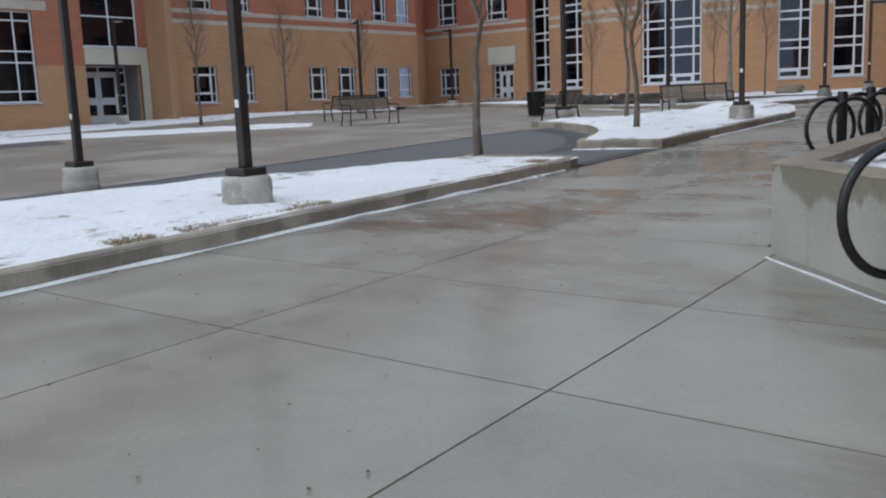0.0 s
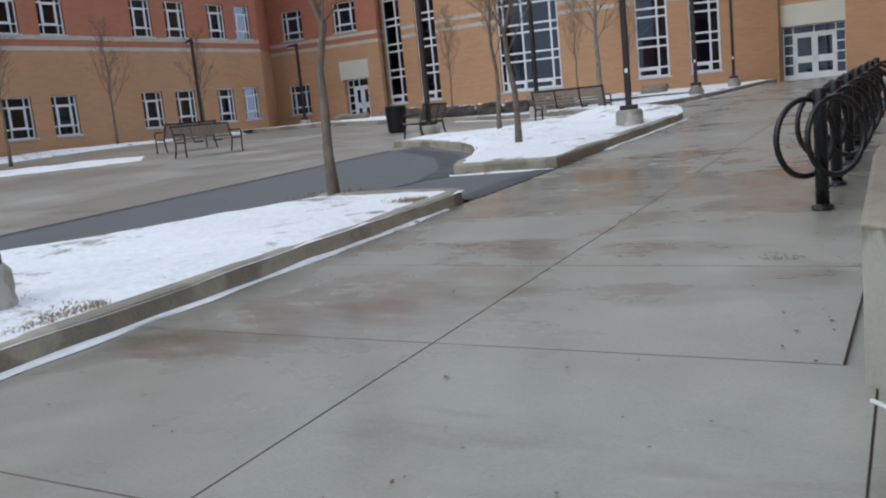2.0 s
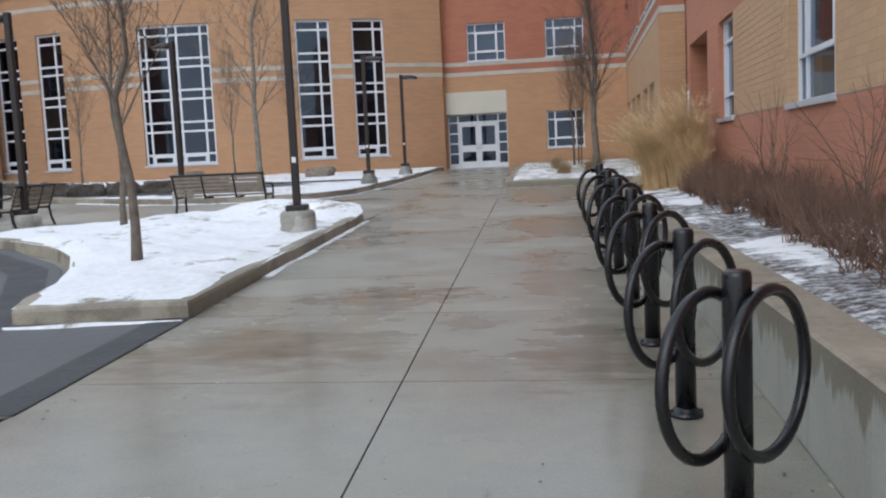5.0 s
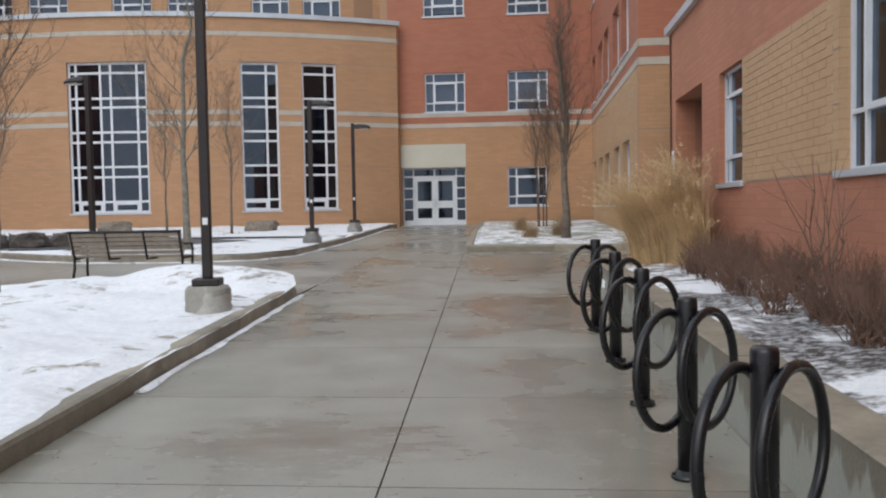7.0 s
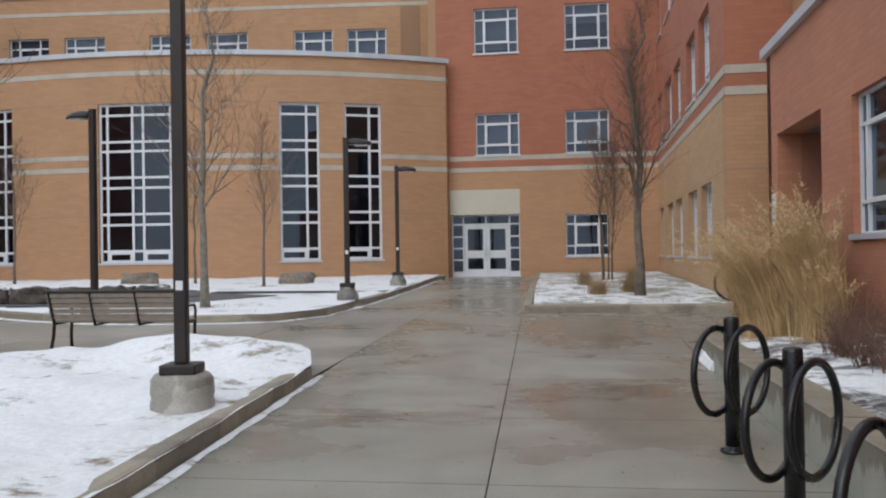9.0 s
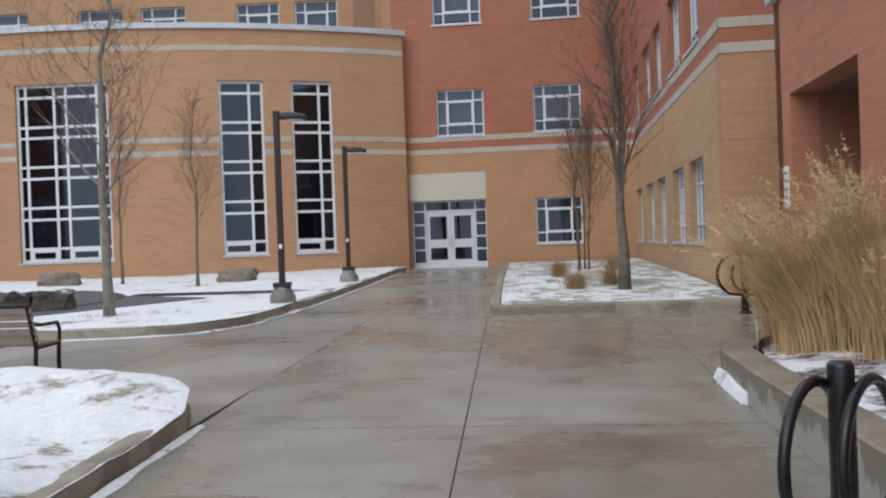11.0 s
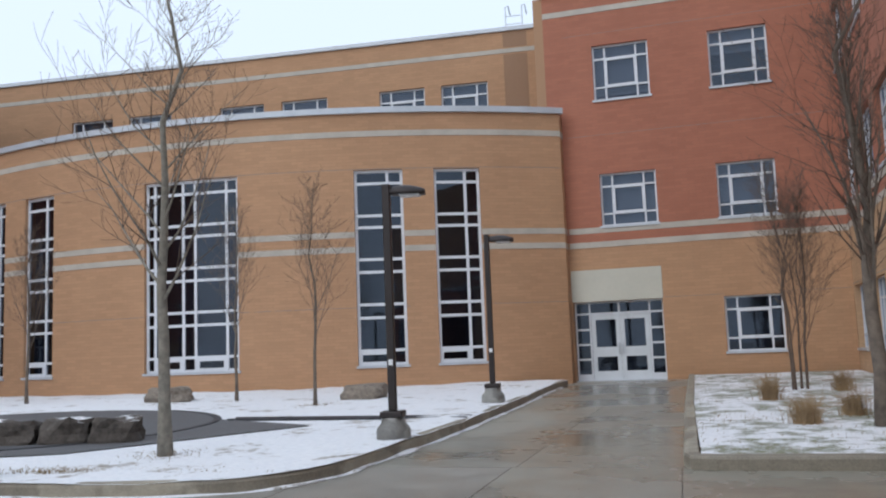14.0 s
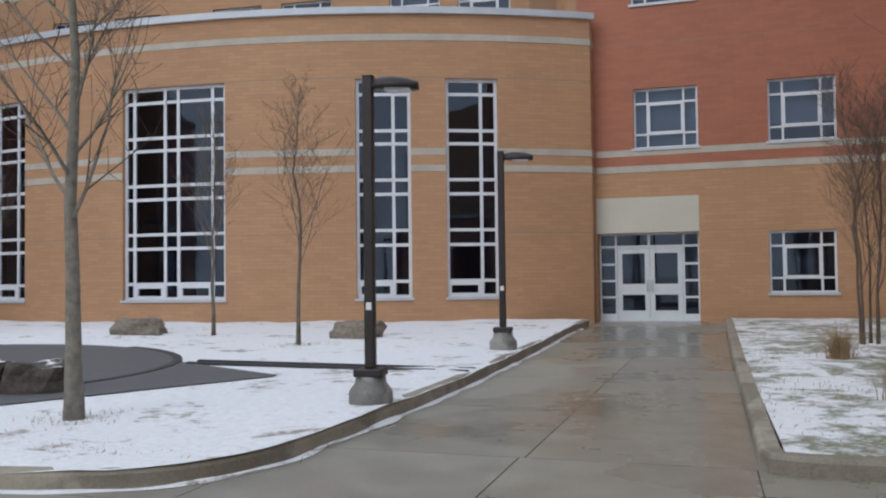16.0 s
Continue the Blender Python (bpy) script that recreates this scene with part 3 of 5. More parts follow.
surface("asphalt_west", [(-28.3, 8), (-27.8, 12), (-26.6, 17.3)], [(-26, 8), (-25.6, 12), (-24.5, 16.6)], 10, 3, M_ASPH, flat(0.006), "grey asphalt lane across the plaza")


# ---- buildings ----
def straight(ax, ay, bx, by):
    """Maps (along, depth behind the face, height) to the world for a straight wall from a to b, seen with a on its left."""
    d = Vector((bx - ax, by - ay, 0)).normalized()
    inn = Vector((-d.y, d.x, 0))
    return lambda u, t, z: Vector((ax, ay, 0)) + d * u + inn * t + Vector((0, 0, z))


DRUM_C, DRUM_R = (-22.0, 69.9), 23.3


def round_hall(u, t, z):
    """The convex wall of the hall; u is metres of arc from the point that faces due south."""
    a = u / DRUM_R
    r = DRUM_R - t
    return Vector((DRUM_C[0] + r * math.sin(a), DRUM_C[1] - r * math.cos(a), z))


def wall(name, at, u0, u1, z0, z1, holes, layers, mats, label, thick=0.3, step=0.0):
    """A wall with real openings. holes: (u0, u1, z0, z1); layers(u, z) gives the index of the material."""
    us = {u0, u1, *[h[0] for h in holes], *[h[1] for h in holes]}
    if step:
        us |= {u0 + (u1 - u0) * i / int((u1 - u0) / step) for i in range(int((u1 - u0) / step))}
    us |= {u for u in layers.us if u0 < u < u1}
    zs = {z0, z1, *[h[2] for h in holes], *[h[3] for h in holes]} | {z for z in layers.zs if z0 < z < z1}
    us, zs = sorted(us), sorted(zs)
    us = [u for i, u in enumerate(us) if i == 0 or u - us[i - 1] > 1e-4]
    bm = bmesh.new()
    uvl = bm.loops.layers.uv.new("UVMap")
    cache = {}

    def v(u, t, z):
        k = (round(u, 4), t, round(z, 4))
        if k not in cache:
            cache[k] = bm.verts.new(at(u, t, z))
        return cache[k]

    def quad(pts, uvs, mi):
        f = bm.faces.new([v(*p) for p in pts])
        f.material_index = mi
        for l, c in zip(f.loops, uvs):
            l[uvl].uv = c

    solid = [[not any(h[0] - 1e-4 < (us[i] + us[i + 1]) / 2 < h[1] + 1e-4 and h[2] - 1e-4 < (zs[j] + zs[j + 1]) / 2 < h[3] + 1e-4 for h in holes) for j in range(len(zs) - 1)] for i in range(len(us) - 1)]
    for i in range(len(us) - 1):
        for j in range(len(zs) - 1):
            if not solid[i][j]:
                continue
            a, b, c, d = us[i], us[i + 1], zs[j], zs[j + 1]
            mi = layers((a + b) / 2, (c + d) / 2)
            quad([(a, 0, c), (b, 0, c), (b, 0, d), (a, 0, d)], [(a, c), (b, c), (b, d), (a, d)], mi)
            quad([(b, thick, c), (a, thick, c), (a, thick, d), (b, thick, d)], [(b, c), (a, c), (a, d), (b, d)], mi)
            if i == 0 or not solid[i - 1][j]:
                quad([(a, thick, c), (a, 0, c), (a, 0, d), (a, thick, d)], [(a - thick, c), (a, c), (a, d), (a - thick, d)], mi)
            if i == len(us) - 2 or not solid[i + 1][j]:
                quad([(b, 0, c), (b, thick, c), (b, thick, d), (b, 0, d)], [(b, c), (b + thick, c), (b + thick, d), (b, d)], mi)
            if j == 0 or not solid[i][j - 1]:
                quad([(a, thick, c), (b, thick, c), (b, 0, c), (a, 0, c)], [(a, c - thick), (b, c - thick), (b, c), (a, c)], mi)
            if j == len(zs) - 2 or not solid[i][j + 1]:
                quad([(a, 0, d), (b, 0, d), (b, thick, d), (a, thick, d)], [(a, d), (b, d), (b, d + thick), (a, d + thick)], mi)
    return tagged(mesh_object(name, bm, mats), label, "wall", kind="structure")


class Layers:
    """Which facing a wall has at a height: rows of (up to this height, material index), and patches (u0, u1, z0, z1, index)."""
    def __init__(self, rows, patches=()):
        self.rows, self.patches = rows, patches
        self.zs = [r[0] for r in rows] + [z for p in patches for z in p[2:4]]
        self.us = [u for p in patches for u in p[0:2]]

    def __call__(self, u, z):
        for p in self.patches:
            if p[0] < u < p[1] and p[2] < z < p[3]:
                return p[4]
        for top, mi in self.rows:
            if z < top:
                return mi
        return self.rows[-1][1]


def strip(bm, at, u0, u1, z0, z1, t0, t1, step=0.0):
    """A straight or bent bar along a wall, from depth t0 (negative: proud of the face) to t1."""
    n = max(1, int((u1 - u0) / step)) if step else 1
    rings = []
    for i in range(n + 1):
        u = u0 + (u1 - u0) * i / n
        rings.append([bm.verts.new(at(u, t, z)) for t, z in ((t0, z0), (t1, z0), (t1, z1), (t0, z1))])
    for a, b in zip(rings, rings[1:]):
        for k in range(4):
            bm.faces.new((a[k], a[(k + 1) % 4], b[(k + 1) % 4], b[k]))
    bm.faces.new(rings[0][::-1])
    bm.faces.new(rings[-1])
    bmesh.ops.recalc_face_normals(bm, faces=list(bm.faces))
    return bm


def trim(name, at, rows, mat, label, step=0.0, t0=-0.015, t1=0.05):
    bm = bmesh.new()
    for u0, u1, z0, z1 in rows:
        strip(bm, at, u0, u1, z0, z1, t0, t1, step)
    return tagged(mesh_object(name, bm, mat), label, "trim", kind="structure")


WINDOW_COUNT = [0]


def window(at, u0, u1, z0, z1, cols, rows, label, sash=None, blind=0.0, pane_mat=None, depth=0.14, bar=0.055, bend=False):
    """An aluminium window in an opening: outer frame, glazing bars, sill, panes, and a thicker sash where there is one."""
    WINDOW_COUNT[0] += 1
    ob = thing("window_%d" % WINDOW_COUNT[0], Matrix.Identity(4), label, "window", kind="structure")
    cu = [u0 + (u1 - u0) * c for c in np.cumsum([0] + list(cols)) / sum(cols)]
    cz = [z1 - (z1 - z0) * c for c in np.cumsum([0] + list(rows)) / sum(rows)]
    bm = bmesh.new()
    w = bar
    for i, u in enumerate(cu):
        o = w * 0.5 if 0 < i < len(cu) - 1 else w
        a = u if i == 0 else (u - w if i == len(cu) - 1 else u - o)
        b = u + w if i == 0 else (u if i == len(cu) - 1 else u + o)
        strip(bm, at, a, b, z0, z1, depth - 0.03, depth + 0.05)
    for j, z in enumerate(cz):
        a = z - w if j == 0 else (z if j == len(cz) - 1 else z - w * 0.5)
        b = z if j == 0 else (z + w if j == len(cz) - 1 else z + w * 0.5)
        strip(bm, at, u0 + 0.002, u1 - 0.002, a, b, depth - 0.027, depth + 0.047, 0.7 if bend else 0)
    part("window_frame", bm, M_ALU, ob)
    for i, j, g in (sash if isinstance(sash, list) else [sash] if sash else []):
        bm = bmesh.new()
        a, b, c, d = cu[i], cu[i + 1], cz[j + 1], cz[j]
        strip(bm, at, a - 0.02, a + g, c, d, depth - 0.045, depth + 0.03)
        strip(bm, at, b - g, b + 0.02, c, d, depth - 0.045, depth + 0.03)
        strip(bm, at, a + g, b - g, c - 0.02, c + g, depth - 0.045, depth + 0.03)
        strip(bm, at, a + g, b - g, d - g, d + 0.02, depth - 0.045, depth + 0.03)
        part("sash", bm, M_ALU, ob, "thicker opening sash")
    bm = bmesh.new()
    strip(bm, at, u0 - 0.05, u1 + 0.05, z0 - 0.06, z0 + 0.01, -0.05, depth, 0.7 if bend else 0)
    part("window_sill", bm, M_CAP, ob, "pale metal sill")
    for i in range(len(cu) - 1):
        for j in range(len(cz) - 1):
            bm = bmesh.new()
            f = bm.faces.new([bm.verts.new(at(u, depth + 0.01, z)) for u, z in ((cu[i], cz[j + 1]), (cu[i + 1], cz[j + 1]), (cu[i + 1], cz[j]), (cu[i], cz[j]))])
            pane = part("pane", bm, pane_mat or M_GLASS, ob)
            pane.visible_shadow = False
    if blind:
        bm = bmesh.new()
        zb = z1 - (z1 - z0) * blind
        k = max(3, int((z1 - zb) / 0.11))
        for i in range(k):
            za = zb + (z1 - zb) * i / k
            strip(bm, at, u0 + 0.03, u1 - 0.03, za, za + (z1 - zb) / k * 0.93, depth + 0.14, depth + 0.15)
        part("blind", bm, M_BLIND, ob, "lowered grey blind")
    return ob


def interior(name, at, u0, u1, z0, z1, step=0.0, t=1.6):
    """A sheet behind the windows, painted as dark as unlit rooms, so that the panes look into something."""
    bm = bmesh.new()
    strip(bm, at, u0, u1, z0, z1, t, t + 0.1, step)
    return tagged(mesh_object(name, bm, M_GLOOM), "unlit rooms behind the windows", "wall", kind="structure")


SQ = ([0.22, 0.56, 0.22], [0.24, 0.52, 0.24])
TALL_ROWS = [0.07, 0.167, 0.06, 0.165, 0.065, 0.165, 0.067, 0.165, 0.076]
B1, B2 = (6.2, 6.38), (5.75, 5.93)
THREE = [M_TAN, M_RED, M_BAND]

# centre block with the double doors
BY = 50.92
mid = straight(-9.6, BY, -1.0, BY)
X0 = -9.6
holes = [(-9.1 - X0, -6.38 - X0, 1.5, 4.08), (-8.06 - X0, -6.34 - X0, 6.4, 8.06), (-4.56 - X0, -2.88 - X0, 6.4, 8.06), (-4.6 - X0, -2.95 - X0, 2.4, 4.04),
         (-8.08 - X0, -6.34 - X0, 10.42, 12.2), (-4.54 - X0, -2.83 - X0, 10.42, 12.2)]
wall("wall_north", mid, 0, 8.6, 0.9, 14.0, holes, Layers([(B2[1], 0), (14, 1)]), THREE, "red brick upper storeys over tan brick base", 0.35)
trim("trim_north", mid, [(0.5, 8.6, *B1), (0.5, 8.6, *B2), (0, 8.6, 13.3, 13.48)], M_BAND, "pale stone bands on the brick")
trim("coping_north", mid, [(-0.1, 8.7, 14.0, 14.14)], M_CAP, "grey metal coping", 0, -0.08, 0.5)
for u, w, z, h, b in ((1.54, 1.72, 6.4, 1.66, 1.0), (5.04, 1.68, 6.4, 1.66, 0.7), (5.0, 1.65, 2.4, 1.64, 0), (1.52, 1.74, 10.42, 1.78, 0.9), (5.06, 1.71, 10.42, 1.78, 0.4)):
    window(mid, u, u + w, z, z + h, *SQ, "square white-framed window with a thick sash in brick", (1, 1, 0.07), b, M_GLASSB if b else M_GLASS)
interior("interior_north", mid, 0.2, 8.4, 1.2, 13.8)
bm = bmesh.new()
strip(bm, mid, -9.12 - X0, -6.36 - X0, 4.08, 5.06, -0.02, 0.1)
tagged(mesh_object("door_panel_trim", bm, M_PANEL), "plain cream panel above the double doors", "trim", kind="structure")


def door_leaf(parent, at, u0, u1, z0, z1, t, hinge_left):
    bm = bmesh.new()
    w = 0.13
    zt, zm0, zm1, zb = z1 - 0.16, z0 + 1.02, z0 + 0.72, z0 + 0.28
    for a, b, c, d in ((u0, u0 + w, z0, z1), (u1 - w, u1, z0, z1), (u0 + w, u1 - w, zt, z1), (u0 + w, u1 - w, zm1, zm0), (u0 + w, u1 - w, z0, zb)):
        strip(bm, at, a, b, c, d, t, t + 0.05)
    leaf = part("door_leaf", bm, M_DOOR, parent)
    for c, d in ((zm0, zt), (zb, zm1)):
        bm = bmesh.new()
        bm.faces.new([bm.verts.new(at(u, t + 0.025, z)) for u, z in ((u0 + w, c), (u1 - w, c), (u1 - w, d), (u0 + w, d))])
        part("pane", bm, M_GLASS, leaf).visible_shadow = False
    bm = bmesh.new()
    uh = u1 - 0.06 if hinge_left else u0 + 0.06
    tube(bm, [at(uh, t, z0 + 0.8), at(uh, t - 0.06, z0 + 0.82), at(uh, t - 0.06, z0 + 1.12), at(uh, t, z0 + 1.14)], 0.014, 6)
    part("door_handle", bm, M_CAP, leaf, "steel pull handle")


def entrance(name, at, u0, u1, z0, z1, leaf0, leaf1, ztop, label, t=0.33):
    ob = thing(name, Matrix.Identity(4), label, "door", kind="structure")
    bm = bmesh.new()
    w = 0.05
    for u in (u0, leaf0 - w, leaf1, u1 - w):
        strip(bm, at, u, u + w, z0, z1, t - 0.03, t + 0.06)
    strip(bm, at, u0, u1, ztop, ztop + 0.06, t - 0.027, t + 0.057)
    strip(bm, at, u0, u1, z1 - 0.05, z1, t - 0.027, t + 0.057)
    strip(bm, at, u0 + w, leaf0 - w, z0, z0 + 0.2, t - 0.02, t + 0.05)
    strip(bm, at, leaf1 + w, u1 - w, z0, z0 + 0.2, t - 0.02, t + 0.05)
    for k in range(1, 4):
        z = z0 + 0.2 + (ztop - z0 - 0.2) * k / 4
        strip(bm, at, u0 + w, leaf0 - w, z - 0.03, z + 0.03, t - 0.02, t + 0.05)
        strip(bm, at, leaf1 + w, u1 - w, z - 0.03, z + 0.03, t - 0.02, t + 0.05)
    part("door_frame", bm, M_ALU, ob)
    bm = bmesh.new()
    strip(bm, at, (u0 + u1) / 2 - 0.03, (u0 + u1) / 2 + 0.03, ztop + 0.06, z1 - 0.05, t - 0.02, t + 0.05)
    part("transom_bar", bm, M_ALU, ob)
    for a, b in ((u0 + w, leaf0 - w), (leaf1 + w, u1 - w)):
        for k in range(4):
            c, d = [z0 + 0.2 + (ztop - z0 - 0.2) * q / 4 for q in (k, k + 1)]
            bm = bmesh.new()
            bm.faces.new([bm.verts.new(at(u, t + 0.01, z)) for u, z in ((a, c), (b, c), (b, d), (a, d))])
            part("side_light", bm, M_GLASS, ob).visible_shadow = False
    for a, b in ((u0 + w, (u0 + u1) / 2), ((u0 + u1) / 2, u1 - w)):
        bm = bmesh.new()
        bm.faces.new([bm.verts.new(at(u, t + 0.01, z)) for u, z in ((a, ztop + 0.06), (b, ztop + 0.06), (b, z1 - 0.05), (a, z1 - 0.05))])
        part("transom_pane", bm, M_GLASS, ob).visible_shadow = False
    m = (leaf0 + leaf1) / 2
    door_leaf(ob, at, leaf0 + 0.01, m - 0.004, z0 + 0.01, ztop, t, True)
    door_leaf(ob, at, m + 0.004, leaf1 - 0.01, z0 + 0.01, ztop, t, False)
    bm = bmesh.new()
    strip(bm, at, u0, u1, z0 - 0.03, z0 + 0.012, -0.05, t + 0.1)
    part("threshold", bm, M_CAP, ob, "metal threshold")
    return ob


entrance("door_1", mid, -9.1 - X0, -6.38 - X0, 1.64, 4.08, -8.62 - X0, -6.83 - X0, 3.68, "pale double doors with side lights in a tan brick wall")

# round hall
hall_w = [(0.40, 3.52), (7.10, 8.58), (9.52, 10.94), (-4.55, -3.2), (-7.0, -5.6)]
HZ0, HZ1 = 2.38, 8.26
UE = 13.6
wall("wall_round_hall", round_hall, -13.5, UE, 0.9, 10.0, [(a, b, HZ0, HZ1) for a, b in hall_w], Layers([(10, 0)]), THREE, "curved tan brick hall wall with tall windows", 0.4, 0.6)
segs = sorted(hall_w)
rows = []
for z0, z1 in (B1, B2):
    cur = -13.5
    for a, b in segs:
        rows.append((cur, a, z0, z1))
        cur = b
    rows.append((cur, UE, z0, z1))
rows.append((-13.5, UE, 9.28, 9.46))
trim("trim_round_hall", round_hall, rows, M_BAND, "pale stone bands round the hall", 0.6)
trim("coping_round_hall", round_hall, [(-13.6, UE + 0.1, 10.0, 10.18)], M_CAP, "grey metal coping on the round hall", 0.6, -0.1, 0.6)
trim("joint_trim", round_hall, [(-13.5, UE, 8.27, 8.285), (-13.5, -6.3, 4.1, 4.115)] + [(p, q, 4.1, 4.115) for p, q in ((segs[i][1], segs[i + 1][0]) for i in range(len(segs) - 1))] + [(segs[-1][1], UE, 4.1, 4.115)], M_GREYFR, "dark movement joints in the brick", 0.6, -0.002, 0.02)
trim("joint_trim", mid, [(0.6, 8.5, 9.3, 9.312), (3.3, 5.0, 4.1, 4.112), (6.7, 8.5, 4.1, 4.112), (0.6, 8.5, 12.6, 12.612)], M_GREYFR, "dark movement joints in the brick", 0, -0.002, 0.02)
for a, b in segs:
    if b - a > 2:
        window(round_hall, a, b, HZ0, HZ1, [0.10, 0.31, 0.13, 0.33, 0.13], TALL_ROWS, "wide tall white-framed window with many panes", [(1, 8, 0.12), (3, 8, 0.12)], 0, M_GLASS, bar=0.085, bend=True)
    else:
        window(round_hall, a, b, HZ0, HZ1, [0.68, 0.32], TALL_ROWS, "tall narrow white-framed window with many panes", [(0, 8, 0.12)], 0, M_GLASS, bar=0.085, bend=True)
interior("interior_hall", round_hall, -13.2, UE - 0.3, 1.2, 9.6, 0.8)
e0 = round_hall(UE, 0, 0)
ret = straight(e0.x, e0.y, e0.x, BY + 0.2)
wall("wall_hall_end", ret, 0.02, BY + 0.2 - e0.y, 0.9, 10.0, [], Layers([(10, 0)]), THREE, "tan brick end of the hall", 0.3)
trim("trim_hall_end", ret, [(0.0, BY - e0.y, *B1), (0.0, BY - e0.y, *B2), (0.0, BY - e0.y, 9.28, 9.46)], M_BAND, "pale stone bands")
# set-back storey above the hall
up = straight(-34.0, 51.4, -9.55, 53.5)
LU = math.hypot(24.45, 2.1)
upw = []
for x0, x1 in ((-28.7, -26.9), (-26.2, -24.4), (-22.4, -20.6), (-19.9, -18.1), (-16.1, -14.4), (-13.8, -12.1)):
    upw.append(((x0 + 34) * LU / 24.45, (x1 + 34) * LU / 24.45))
wall("wall_upper_storey", up, 0, LU, 9.5, 14.0, [(a, b, 10.5, 12.25) for a, b in upw], Layers([(14, 0)]), THREE, "tan brick upper storey set back behind the hall", 0.3)
trim("trim_upper_storey", up, [(0, LU, 13.2, 13.36)], M_BAND, "pale stone band")
trim("stained_brick_trim", up, [(22.6, 23.45, 9.6, 13.15), (22.6, 23.45, 13.4, 13.95)], M_TAND, "rain-darkened strip of tan brick", 0, -0.004, 0.02)
trim("coping_upper_storey", up, [(0, LU, 14.0, 14.14)], M_CAP, "grey metal coping", 0, -0.08, 0.5)
for a, b in upw:
    window(up, a, b, 10.5, 12.25, [0.24, 0.52, 0.24], SQ[1], "white-framed upper window half hidden by the parapet", (1, 1, 0.07), 0.6, M_GLASSB)
interior("interior_upper", up, 0.2, LU - 0.2, 9.6, 13.8)
ladder = thing("roof_ladder", Matrix.Identity(4), "thin grey steel ladder rails above the parapet", "ladder")
for u in (22.7, 23.3):
    base = up(u, 0.3, 0)
    part("rail", tube(bmesh.new(), [(base.x, base.y, 14.1), (base.x, base.y, 15.0), (base.x + 0.05, base.y + 0.3, 15.15), (base.x + 0.05, base.y + 0.6, 14.9)], 0.022, 6), M_CAP, ladder)
for z in (14.35, 14.65):
    a, b = up(22.7, 0.3, z), up(23.3, 0.3, z)
    part("rung", tube(bmesh.new(), [a, b], 0.014, 6), M_CAP, ladder)
bm = bmesh.new()
strip(bm, straight(-9.6, BY, -9.6, 54), 0, 3.0, 9.6, 14.0, 0, 0.3)
tagged(mesh_object("wall_block_side", bm, M_TAN), "tan brick side of the centre block", "wall", kind="structure")

# east wing, three storeys
WX = -1.06
wing = straight(WX, 51.2, WX, 35.1)
wy = lambda y: 51.2 - y
wing_w = []
for y0, y1 in ((37.2, 39.0), (39.75, 41.6), (43.1, 45.0), (45.65, 47.6), (49.0, 50.7)):
    wing_w.append((wy(y1), wy(y0)))
holes = [(a, b, z0, z1) for a, b in wing_w for z0, z1 in ((2.37, 4.13), (6.47, 8.3), (10.4, 12.2))]
wall("wall_wing", wing, 0, 15.75, 0.9, 15.0, holes, Layers([(B2[1], 0), (15, 1)]), [M_TANL, M_RED, M_BAND], "tan and red brick wing with paired windows", 0.35)
trim("trim_wing", wing, [(0, 16.1, *B1), (0, 16.1, *B2), (0, 16.1, 13.3, 13.48)], M_BAND, "pale stone bands on the wing")
trim("coping_wing", wing, [(0, 16.2, 15.0, 15.14)], M_CAP, "grey metal coping", 0, -0.08, 0.5)
for a, b, z0, z1 in holes:
    window(wing, a, b, z0, z1, [0.28, 0.72], [0.28, 0.5, 0.22], "white-framed window set deep in the wing", (1, 1, 0.04), 0, M_GLASS, 0.18, 0.04)
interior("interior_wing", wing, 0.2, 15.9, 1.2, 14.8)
side = straight(WX, 35.1, 12.0, 35.1)
wall("wall_wing_south", side, 0, 13.0, 0.9, 15.0, [], Layers([(B2[1], 0), (15, 1)]), [M_TAN, M_RED, M_BAND], "tan and red brick end wall of the wing", 0.35)
trim("trim_wing_south", side, [(-0.015, 13, *B1), (-0.015, 13, *B2)], M_BAND, "pale stone bands on the wing")
trim("joint_trim", side, [(0, 13, 4.2, 4.215), (0, 13, 2.95, 2.965), (0, 13, 8.6, 8.615)], M_GREYFR, "dark movement joints in the brick", 0, -0.002, 0.02)
trim("joint_trim", wing, [(0, 16.1, 4.2, 4.215)], M_GREYFR, "dark movement joints in the brick", 0, -0.002, 0.02)

# low front of the wing beside the racks
NX = -0.68
near = straight(NX, 32.8, NX, 9.9)
ny = lambda y: 32.8 - y
holes = [(ny(32.05), ny(29.2), 1.0, 4.52), (ny(27.75), ny(26.2), 2.68, 4.45), (ny(22.15), ny(20.1), 2.68, 5.0), (ny(15.5), ny(13.5), 2.68, 5.0)]
NL = 22.9
low = Layers([(6.0, 0)], [(ny(26.2), ny(22.15), 2.68, 4.44, 1), (ny(20.1), ny(15.5), 2.68, 4.44, 1)])
near_wall = wall("wall_near_wing", near, 0, NL, 0.3, 6.0, holes, low, [M_RED2, M_TANL], "red brick wing with a tan brick inset between windows", 0.4)
trim("coping_near_wing", near, [(-0.1, NL + 0.1, 6.0, 6.16)], M_CAP, "grey metal coping", 0, -0.1, 0.6)
trim("joint_trim", near, [(0, NL, 2.66, 2.675), (ny(26.2), ny(22.15), 3.35, 3.362), (ny(26.2), ny(22.15), 3.9, 3.912)], M_GREYFR, "dark movement joints in the brick", 0, -0.002, 0.02)
window(near, ny(27.75), ny(26.2), 2.68, 4.45, [0.2, 0.8], [0.22, 0.55, 0.23], "tall white-framed window with a pale sill", (1, 1, 0.04), 0, M_GLASS, 0.12, 0.04)
